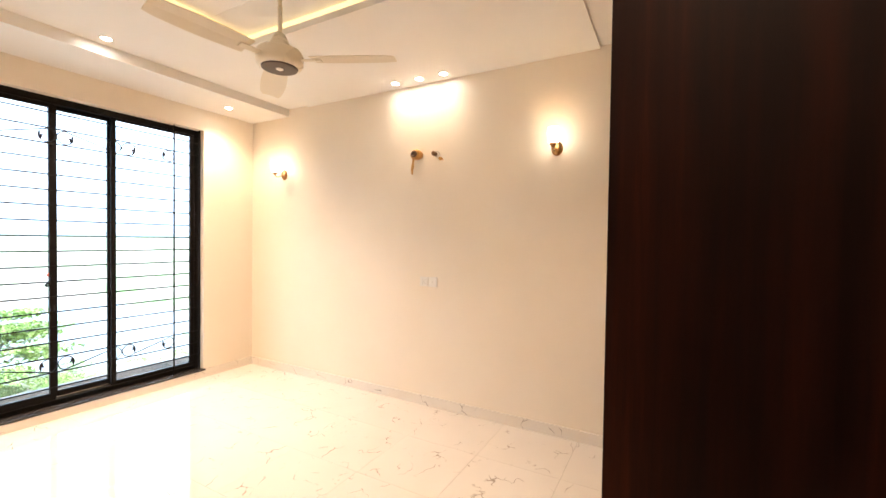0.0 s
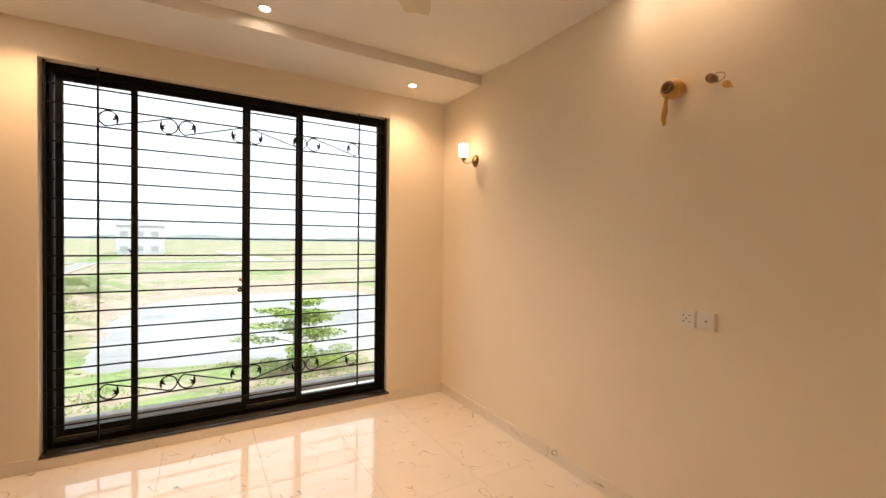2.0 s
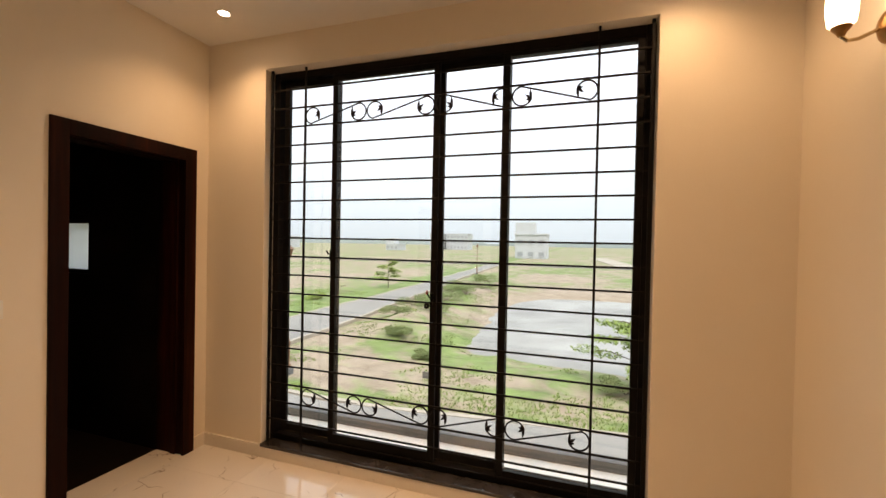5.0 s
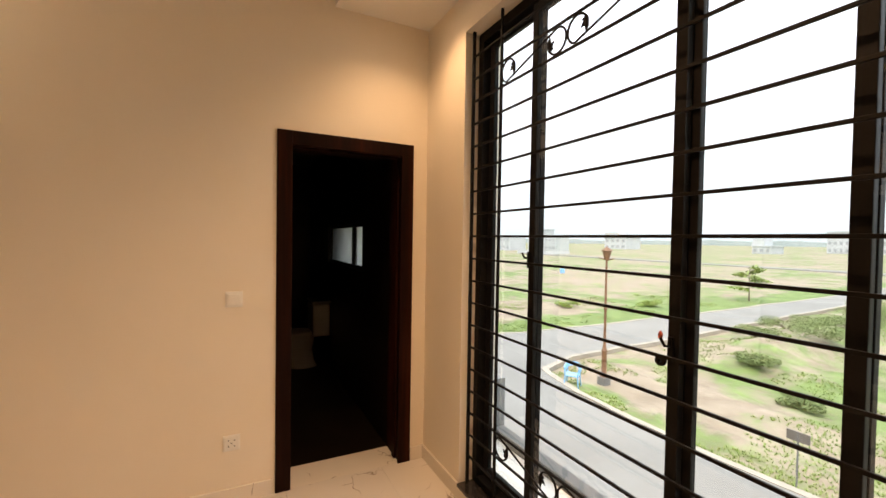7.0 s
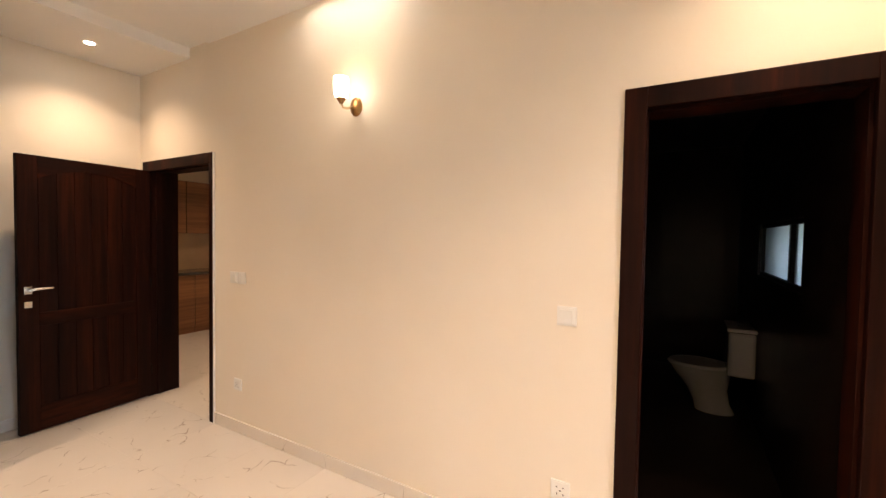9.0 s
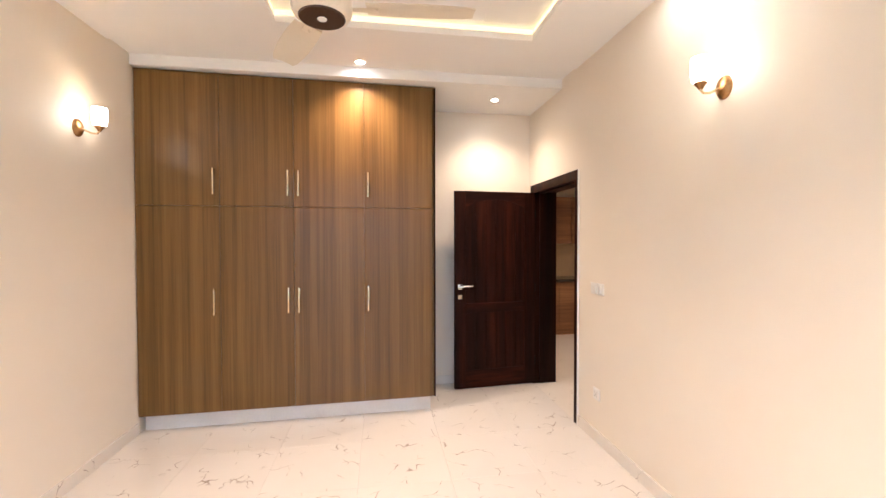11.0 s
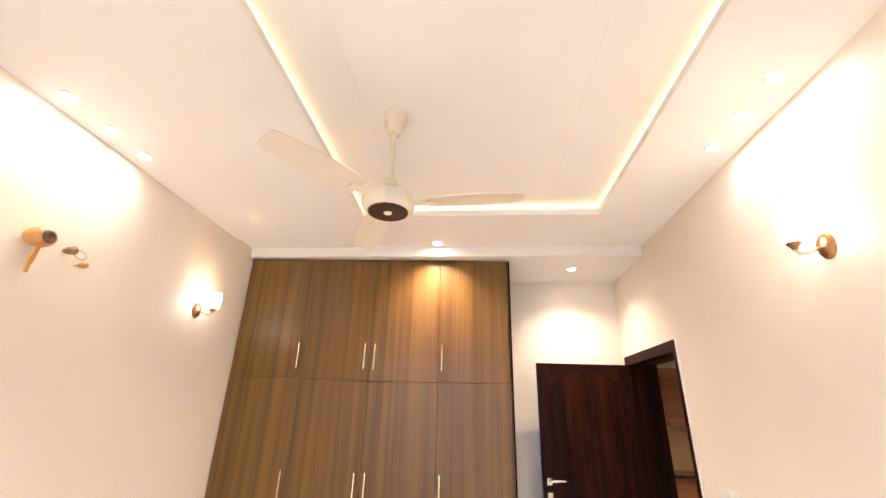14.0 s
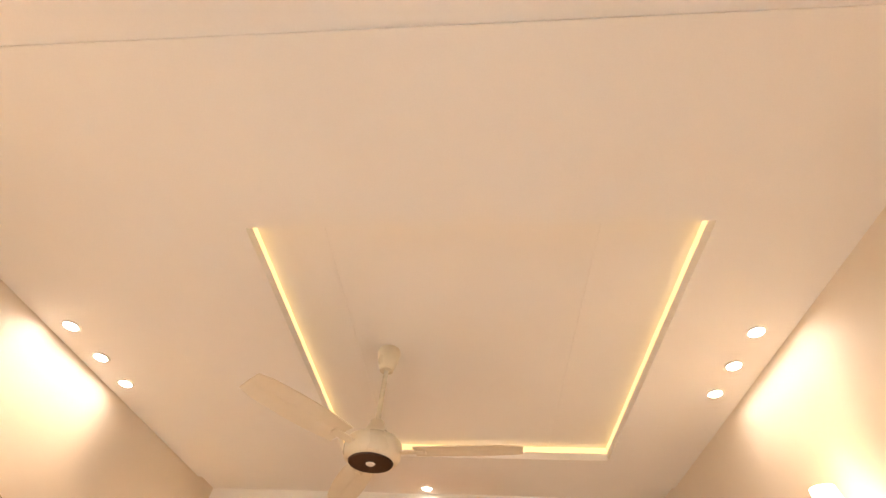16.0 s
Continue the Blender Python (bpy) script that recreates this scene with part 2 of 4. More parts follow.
rim = mathnode(ent, "MULTIPLY", mathnode(ent, "SUBTRACT", mathnode(ent, "ADD", mathnode(ent, "ADD", ex, ey), mathnode(ent, "MULTIPLY", patch, 1.6)), 1.35), 2.2, clamp=True)
cover = mathnode(ent, "MULTIPLY", cover, rim)
verge = mathnode(ent, "SUBTRACT", sep.outputs[1], 13.6)
verge = mathnode(ent, "MULTIPLY", mathnode(ent, "SUBTRACT", mathnode(ent, "ADD", mathnode(ent, "MULTIPLY", clump, 6.0), -1.0), verge), 1.3, clamp=True)
cover = mathnode(ent, "MAXIMUM", cover, mathnode(ent, "MULTIPLY", verge, mathnode(ent, "MULTIPLY", tuft, 1.9), clamp=True))
west = mathnode(ent, "SUBTRACT", 3.4, mathnode(ent, "ABSOLUTE", mathnode(ent, "ADD", sep.outputs[0], 16.6)))
west = mathnode(ent, "MULTIPLY", mathnode(ent, "ADD", west, mathnode(ent, "MULTIPLY", mathnode(ent, "SUBTRACT", clump, 0.6), 8.0)), 1.2, clamp=True)
cover = mathnode(ent, "MAXIMUM", cover, west)
ent.links.new(mixrgb(ent, cover, soil, green), eb.inputs["Base Color"])
eb.inputs["Roughness"].default_value = 0.95
relief(ent, eb, tuft, 0.6, 0.15)

POND, pnt, pb = tree("pale_muddy_water")
pv = coords(pnt)
pnt.links.new(ramp(pnt, noise_tex(pnt, pv, 0.25, 4.0), (0.35, (0.21, 0.205, 0.19)), (0.65, (0.33, 0.325, 0.305))), pb.inputs["Base Color"])
pb.inputs["Roughness"].default_value = 0.5
pb.inputs["Specular IOR Level"].default_value = 0.3
relief(pnt, pb, noise_tex(pnt, pv, 3.0, 2.0), 0.15, 0.02)


# ---- building blocks ----
def box(bm, x0, y0, z0, x1, y1, z1, bevel=0.0, m=None):
    t = Matrix.LocRotScale(((x0 + x1) / 2, (y0 + y1) / 2, (z0 + z1) / 2), None, (abs(x1 - x0), abs(y1 - y0), abs(z1 - z0)))
    made = bmesh.ops.create_cube(bm, size=1, matrix=t)["verts"]
    if bevel:
        edges = list({e for v in made for e in v.link_edges})
        done = bmesh.ops.bevel(bm, geom=edges, offset=bevel, segments=2, affect="EDGES", profile=0.6)
        made = list({v for f in done["faces"] for v in f.verts})
    if m is not None:
        bmesh.ops.transform(bm, matrix=m, verts=made)
    return bm


def boxes(*rows, bevel=0.0):
    bm = bmesh.new()
    for r in rows:
        box(bm, *r, bevel=bevel)
    return bm


def lathe(bm, profile, seg=24, m=None):
    """Turns a profile of (radius, height) round z."""
    rings, made = [], []
    for r, z in profile:
        if r < 1e-5:
            ring = [bm.verts.new((0, 0, z))]
        else:
            ring = [bm.verts.new((r * math.cos(2 * math.pi * i / seg), r * math.sin(2 * math.pi * i / seg), z)) for i in range(seg)]
        rings.append(ring)
        made += ring
    for a, b in zip(rings, rings[1:]):
        for i in range(seg):
            j = (i + 1) % seg
            if len(a) == 1 and len(b) > 1:
                bm.faces.new((a[0], b[j], b[i]))
            elif len(b) == 1 and len(a) > 1:
                bm.faces.new((a[i], a[j], b[0]))
            elif len(a) > 1:
                bm.faces.new((a[i], a[j], b[j], b[i]))
    if m is not None:
        bmesh.ops.transform(bm, matrix=m, verts=made)
    return bm


def tube(bm, pts, radius, seg=8):
    """A round bar along points; radius may be one number or one for each point."""
    pts = [Vector(p) for p in pts]
    rad = radius if isinstance(radius, (list, tuple)) else [radius] * len(pts)
    rings, up = [], None
    for i, p in enumerate(pts):
        d = (pts[min(i + 1, len(pts) - 1)] - pts[max(i - 1, 0)]).normalized()
        if up is None:
            up = d.orthogonal().normalized()
        up = (up - d * up.dot(d)).normalized()
        side = d.cross(up)
        rings.append([bm.verts.new(p + rad[i] * (up * math.cos(2 * math.pi * k / seg) + side * math.sin(2 * math.pi * k / seg))) for k in range(seg)])
    for a, b in zip(rings, rings[1:]):
        for k in range(seg):
            bm.faces.new((a[k], a[(k + 1) % seg], b[(k + 1) % seg], b[k]))
    bm.faces.new(rings[0][::-1])
    bm.faces.new(rings[-1])
    return bm


def part(name, bm, material, parent=None, label="", smooth=False):
    me = bpy.data.meshes.new(name)
    bmesh.ops.recalc_face_normals(bm, faces=bm.faces)
    bm.to_mesh(me)
    bm.free()
    me.materials.append(material)
    if smooth:
        for p in me.polygons:
            p.use_smooth = True
        me.set_sharp_from_angle(angle=radians(40))
    ob = new(name, me)
    if parent is not None:
        ob.parent = parent
    return tagged(ob, label)


def thing(name, m, label, category, group="", kind=""):
    ob = new(name)
    ob.empty_display_size = 0.1
    ob.matrix_world = m
    return tagged(ob, label, category, group, kind)


def structure(name, bm, material, label, category):
    return tagged(part(name, bm, material), label, category, kind="structure")


# ---- the room ----
W, L, S = 3.59, 5.58, 0.475          # feature wall, window wall, back wall
TOP, STRIP, PANEL = 3.03, 2.945, 3.012  # ceiling heights: border, lowered ends, middle panel
ROOF = 3.35
DOOR_A, DOOR_B = 0.62, 1.60          # bedroom door, clear opening along the wall
BATH_A, BATH_B = 4.69, 5.40          # bath door, clear opening
HEAD = 2.08
WX0, WX1, WZ0, WZ1 = 0.515, 2.985, 0.095, 2.718
WT = 0.25

structure("wall_east", boxes((W, S - 0.2, -0.1, W + 0.2, L + WT, ROOF)), PAINT, "plain cream painted feature wall", "wall")
structure("wall_south", boxes((-WT, S - 0.2, -0.1, W, S, ROOF)), PAINT, "plain cream painted wall behind the wardrobe", "wall")
structure("wall_west", boxes((-WT, S, 0, 0, DOOR_A - 0.03, ROOF), (-WT, DOOR_A - 0.03, HEAD + 0.03, 0, DOOR_B + 0.03, ROOF),
                             (-WT, DOOR_B + 0.03, 0, 0, BATH_A - 0.03, ROOF), (-WT, BATH_A - 0.03, HEAD + 0.03, 0, BATH_B + 0.03, ROOF),
                             (-WT, BATH_B + 0.03, 0, 0, L, ROOF)), PAINT, "cream painted wall with two doorways", "wall")
structure("wall_north", boxes((-WT, L, -0.1, WX0, L + WT, ROOF), (WX1, L, -0.1, W, L + WT, ROOF),
                              (WX0, L, WZ1, WX1, L + WT, ROOF), (WX0, L, -0.1, WX1, L + WT, WZ0 - 0.02)), PAINT,
          "cream painted wall round the large window", "wall")

# ceiling: lowered ends, border, middle panel with a lit recess
TX0, TX1, TY0, TY1 = 0.55, 2.34, 1.99, 3.95
CY0, CY1 = 1.57, 4.63
YS, YN = 1.30, 4.945
LIP, TRAY = 0.045, 3.105
U = 0.09
structure("ceiling", boxes(
    (0, S, STRIP, W, YS, ROOF), (0, YN, STRIP, W, L, ROOF), (0, YS, TOP, W, CY0, ROOF), (0, CY1, TOP, W, YN, ROOF),
    (0, CY0, PANEL, TX0, CY1, PANEL + LIP), (TX1, CY0, PANEL, W, CY1, PANEL + LIP), (TX0, CY0, PANEL, TX1, TY0, PANEL + LIP), (TX0, TY1, PANEL, TX1, CY1, PANEL + LIP),
    (0, CY0, PANEL + LIP, TX0 - U, CY1, ROOF), (TX1 + U, CY0, PANEL + LIP, W, CY1, ROOF),
    (TX0 - U, CY0, PANEL + LIP, TX1 + U, TY0 - U, ROOF), (TX0 - U, TY1 + U, PANEL + LIP, TX1 + U, CY1, ROOF),
    (TX0 - U, TY0 - U, TRAY + 0.0025, TX1 + U, TY1 + U, ROOF),
    (TX0 - U, TY0 - U, TRAY, 0.929, TY1 + U, TRAY + 0.0025), (0.9305, TY0 - U, TRAY, 2.0585, TY1 + U, TRAY + 0.0025), (2.06, TY0 - U, TRAY, TX1 + U, TY1 + U, TRAY + 0.0025)), CEIL, "white plaster ceiling with a recessed tray", "ceiling")
led = thing("cove_light", pose(0, 0, PANEL + LIP), "yellow LED strip hidden round the ceiling recess", "cove light")
Q = 0.006
for row in ((TX0 - Q - 0.02, TY0 - Q, 0.002, TX0 - Q, TY1 + Q, 0.042), (TX1 + Q, TY0 - Q, 0.002, TX1 + Q + 0.02, TY1 + Q, 0.042),
            (TX0 - Q, TY0 - Q - 0.02, 0.002, TX1 + Q, TY0 - Q, 0.042), (TX0 - Q, TY1 + Q, 0.002, TX1 + Q, TY1 + Q + 0.02, 0.042)):
    part("led_strip", boxes(row, bevel=0.004), LED, led)

# skirting, butted end to end
SK, SKT = 0.09, 0.012
CAS = 0.075
structure("baseboard", boxes(
    (W - SKT, 1.265, 0, W, L, SK), (0, L - SKT, 0, WX0, L, SK), (WX0, L - SKT, 0, WX1, L, WZ0 - 0.022), (WX1, L - SKT, 0, W - SKT, L, SK),
    (0, DOOR_B + 0.05, 0, SKT, BATH_A - CAS - 0.012, SK), (0, BATH_B + CAS + 0.004, 0, SKT, L - SKT, SK),
    (0.1, S, 0, 1.19, S + SKT, SK), bevel=0.002), MARBLE_TRIM, "pale veined marble skirting", "baseboard")

# window sill and the ledge outside
structure("window_sill", boxes((WX0 + 0.004, L - 0.016, WZ0 - 0.02, WX1 + 0.015, L + 0.10, WZ0), bevel=0.004), GRANITE, "dark granite window sill", "sill")
ledge = structure("ledge", boxes((-0.6, L + WT, -0.1, 4.2, 6.16, 0.035), bevel=0.005), WHITESTONE, "white stone ledge outside the window", "ledge")
structure("parapet", boxes((0.004, 6.164, -0.1, 4.2, 6.26, 0.10), bevel=0.008), CONCRETE, "low grey concrete parapet of the ledge", "parapet")
end_panel = thing("ledge_panel", pose(-0.03, L + WT + 0.004, 0.036), "grey upright panel closing the end of the ledge", "panel")
part("sheet", boxes((0, 0, 0, 0.03, 6.27 - L - WT, 0.425), bevel=0.003), surface("smoky_grey_panel", (0.13, 0.135, 0.14), (0.24, 0.245, 0.25), 0.4, scale=5.0), end_panel)
part("foot_rail", boxes((-0.01, 0, -0.0005, 0.034, 6.14 - L - WT, 0.02), bevel=0.002), CONCRETE, end_panel)
structure("wall_facade", boxes((-6, L + 0.02, -3.5, 8, L + WT, -0.1), (-6, L + WT, -0.35, 8, 6.26, -0.1)), RENDERWALL, "pale rendered wall of the house below", "wall")

# ---- window ----
win = tagged(thing("window_1", pose(0, 0, 0), "large dark aluminium sliding window, closed", "window"), kind="structure")
F0, F1 = L + 0.09, L + 0.20
part("window_frame", boxes((WX0, F0, WZ0, WX0 + 0.05, F1, WZ1), (WX1 - 0.05, F0, WZ0, WX1, F1, WZ1),
                           (WX0 + 0.05, F0, WZ1 - 0.055, WX1 - 0.05, F1, WZ1), (WX0 + 0.05, F0, WZ0, WX1 - 0.05, F1, WZ0 + 0.04), bevel=0.004), ALU, win)
part("window_track", boxes((WX0 + 0.05, F0 + 0.045, WZ0 + 0.04, WX1 - 0.05, F0 + 0.055, WZ0 + 0.055), (WX0 + 0.05, F0 + 0.10, WZ0 + 0.04, WX1 - 0.05, F0 + 0.108, WZ0 + 0.055)), CHROME, win)


def sash(x0, x1, y, z0, z1, stile, rail):
    s = part("sash", boxes((x0, y, z0, x0 + stile, y + 0.03, z1), (x1 - stile, y, z0, x1, y + 0.03, z1),
                           (x0 + stile, y, z0, x1 - stile, y + 0.03, z0 + rail), (x0 + stile, y, z1 - rail * 0.6, x1 - stile, y + 0.03, z1), bevel=0.003), ALU, win)
    p = part("pane", boxes((x0 + stile - 0.005, y + 0.012, z0 + rail - 0.005, x1 - stile + 0.005, y + 0.018, z1 - rail * 0.6 + 0.005)), GLASS, s)
    p.visible_shadow = False
    return s


s1 = sash(0.57, 1.030, F0 + 0.046, WZ0 + 0.04, WZ1 - 0.055, 0.042, 0.062)
s2 = sash(0.992, 1.768, F0 + 0.012, WZ0 + 0.04, WZ1 - 0.055, 0.04, 0.062)
s3 = sash(1.738, 2.211, F0 + 0.050, WZ0 + 0.04, WZ1 - 0.055, 0.054, 0.062)
s4 = sash(2.170, 2.938, F0 + 0.012, WZ0 + 0.04, WZ1 - 0.055, 0.04, 0.035)
for s, x, z in ((s2, 1.0, 1.43), (s2, 1.742, 1.175)):
    bm = bmesh.new()
    box(bm, x - 0.009, F0 + 0.002, z - 0.04, x + 0.009, F0 + 0.012, z + 0.04, bevel=0.003)
    tube(bm, [(x, F0 + 0.002, z + 0.01), (x - 0.006, F0 - 0.014, z + 0.01), (x - 0.02, F0 - 0.018, z + 0.035)], 0.005)
    part("latch", bm, BLACKMETAL, s)
bm = bmesh.new()
lathe(bm, [(0.005, -0.008), (0.017, -0.008), (0.019, 0), (0.017, 0.008), (0.005, 0.008), (0.005, -0.008)], 16, pose(1.712, F0 + 0.002, 1.13, 90))
part("padlock_ring", bm, BLACKMETAL, s2)
bm = bmesh.new()
lathe(bm, [(0, 0), (0.006, 0.003), (0.008, 0.018), (0.003, 0.03), (0, 0.031)], 12, pose(1.713, F0 - 0.004, 1.20))
part("latch_tip", bm, surface("red_plastic_tip", (0.5, 0.07, 0.03), (0.6, 0.1, 0.05), 0.4), s2, "red plastic tip")

# ---- iron grille ----
grille = thing("window_grille", pose(0, L + 0.045, 0), "black iron bar grille with scrolls, fixed inside the window opening", "window grille")
GX0, GX1, GZ, GSTEP = WX0 + 0.022, WX1 - 0.022, 2.573, 0.1286
for x in (GX0, GX1):
    part("end_bar", boxes((x - 0.008, -0.008, WZ0, x + 0.008, 0.008, WZ1), bevel=0.002), BLACKMETAL, grille)
for x in (0.815, 2.70):
    part("upright_bar", boxes((x - 0.0065, -0.0065, WZ0, x + 0.0065, 0.0065, WZ1), bevel=0.0015), BLACKMETAL, grille)
bar_mesh = None
for i in range(19):
    z = GZ - GSTEP * i
    if bar_mesh is None:
        ob = part("bar", boxes((GX0 + 0.008, -0.005, -0.0055, GX1 - 0.008, 0.005, 0.0055), bevel=0.0015), BLACKMETAL, grille)
        bar_mesh = ob.data
    else:
        ob = new("bar", bar_mesh)
        ob.parent = grille
    ob.location = (0, -0.0, z)


def scroll(width, height):
    """One S scroll from the bottom of a left ring to the top of a right ring, with curled leaf tips."""
    r = height / 2 - 0.004
    cz = height / 2
    la, rb = r + 0.004, width - r - 0.004
    pts = [(la + r * math.cos(radians(a)), 0, cz + r * math.sin(radians(a))) for a in range(20, 271, 18)]
    pts += [(rb + r * math.cos(radians(a)), 0, cz + r * math.sin(radians(a))) for a in range(90, -161, -18)]
    bm = tube(bmesh.new(), pts, 0.005, 6)
    for cx, cs, sgn in ((la + r * math.cos(radians(20)), cz + r * math.sin(radians(20)), 1), (rb + r * math.cos(radians(200)), cz + r * math.sin(radians(200)), -1)):
        for dx, dz, ln in ((-0.1, -1.0, 0.055), (-0.95, -0.75, 0.036), (-1.0, 0.1, 0.03), (-0.7, 0.75, 0.022)):
            e = (cx + sgn * dx * ln, 0, cs + sgn * dz * ln)
            mid = (cx + sgn * dx * ln * 0.5, 0, cs + sgn * dz * ln * 0.55)
            tube(bm, [(cx, 0, cs), mid, e], [0.006, 0.0085, 0.001], 6)
    return bm


SW = (2.70 - 0.815) / 4
scroll_mesh = None
for zrow, flip in ((GZ - 2 * GSTEP + 0.0055, 1), (GZ - 17 * GSTEP + 0.0055, -1)):
    for k in range(4):
        mirror = 1 if k < 2 else -1
        if scroll_mesh is None:
            ob = part("scroll", scroll(SW, GSTEP - 0.011), BLACKMETAL, grille)
            scroll_mesh = ob.data
        else:
            ob = new("scroll", scroll_mesh)
            ob.parent = grille
        # the scroll repeats by half turns and mirrored pairs
        ob.scale = (mirror, 1, flip)
        ob.location = (0.815 + SW * (k if mirror > 0 else k + 1), 0.0, zrow if flip > 0 else zrow + GSTEP - 0.011)


# ---- wardrobe ----
WX, WF = 1.168, 1.26
wardrobe = thing("wardrobe", pose(WX, S + 0.005, 0), "built-in brown wood-grain laminate wardrobe with eight doors, closed", "wardrobe")
ww, wd, SKEW = W - 0.004 - WX, 0.705, 0.034  # the front runs slightly out of square


def skew(bm):
    for v in bm.verts:
        v.co.y += v.co.x * SKEW * min(1.05, v.co.y / wd)
    return bm


WB, WTOP, SEAM = 0.135, STRIP - 0.012, 1.845
part("body", skew(boxes((0, 0, WB, ww, wd - 0.022, WTOP), bevel=0.002)), LAMINATE, wardrobe)
part("side_panel", boxes((-0.012, 0.0, WB, -0.0005, wd - 0.001, WTOP), bevel=0.002), DARKWOOD, wardrobe, "dark stained wooden side panel")
part("plinth", skew(boxes((0.03, 0.02, 0, ww - 0.02, wd - 0.06, WB), bevel=0.002)), WHITESTONE, wardrobe, "white stone plinth")
part("cornice", skew(boxes((0, wd - 0.022, WTOP - 0.012, ww, wd - 0.004, WTOP))), LAMINATE, wardrobe)
edges = [0.018, 1.79 - WX, 2.378 - WX, 2.96 - WX, ww - 0.004]
handle_x = [1.755 - WX, 2.335 - WX, 2.42 - WX, 3.0 - WX]


def pull(x, z, parent):
    bm = bmesh.new()
    for e in (-1, 1):
        box(bm, x - 0.006, wd, z + e * 0.098 - 0.006, x + 0.006, wd + 0.026, z + e * 0.098 + 0.006, bevel=0.0015)
    box(bm, x - 0.006, wd + 0.024, z - 0.108, x + 0.006, wd + 0.034, z + 0.108, bevel=0.003)
    part("handle", skew(bm), GOLD, parent, "slim satin gold pull handle", smooth=True)


for k in range(4):
    x0, x1 = edges[k] + 0.0015, edges[k + 1] - 0.0015
    for z0, z1, hz in ((WB + 0.004, SEAM - 0.002, 1.055), (SEAM + 0.002, WTOP - 0.014, 2.045)):
        d = part("door", skew(boxes((x0, wd - 0.02, z0, x1, wd, z1), bevel=0.0012)), LAMINATE, wardrobe)
        pull(handle_x[k], hz, d)


# ---- doors ----
def casing(name, y0, y1, label, far=CAS):
    c = tagged(thing(name, pose(0, 0, 0), label, "door frame"), kind="structure")
    d = 0.016
    part("casing", boxes((-0.002, y0 - CAS, 0, d, y0 + 0.012, HEAD + CAS), (-0.002, y1 - 0.012, 0, d, y1 + far, HEAD + CAS),
                         (-0.002, y0 + 0.012, HEAD - 0.012, d, y1 - 0.012, HEAD + CAS), bevel=0.004), DARKWOOD, c)
    part("jamb", boxes((-WT - 0.004, y0 - 0.028, 0, -0.002, y0, HEAD), (-WT - 0.004, y1, 0, -0.002, y1 + 0.028, HEAD),
                       (-WT - 0.004, y0 - 0.028, HEAD, -0.002, y1 + 0.028, HEAD + 0.028)), DARKWOOD, c)
    part("door_stop", boxes((-0.11, y0, 0, -0.06, y0 + 0.014, HEAD), (-0.11, y1 - 0.014, 0, -0.06, y1, HEAD), (-0.11, y0 + 0.014, HEAD - 0.014, -0.06, y1 - 0.014, HEAD), bevel=0.002), DARKWOOD, c)
    return c


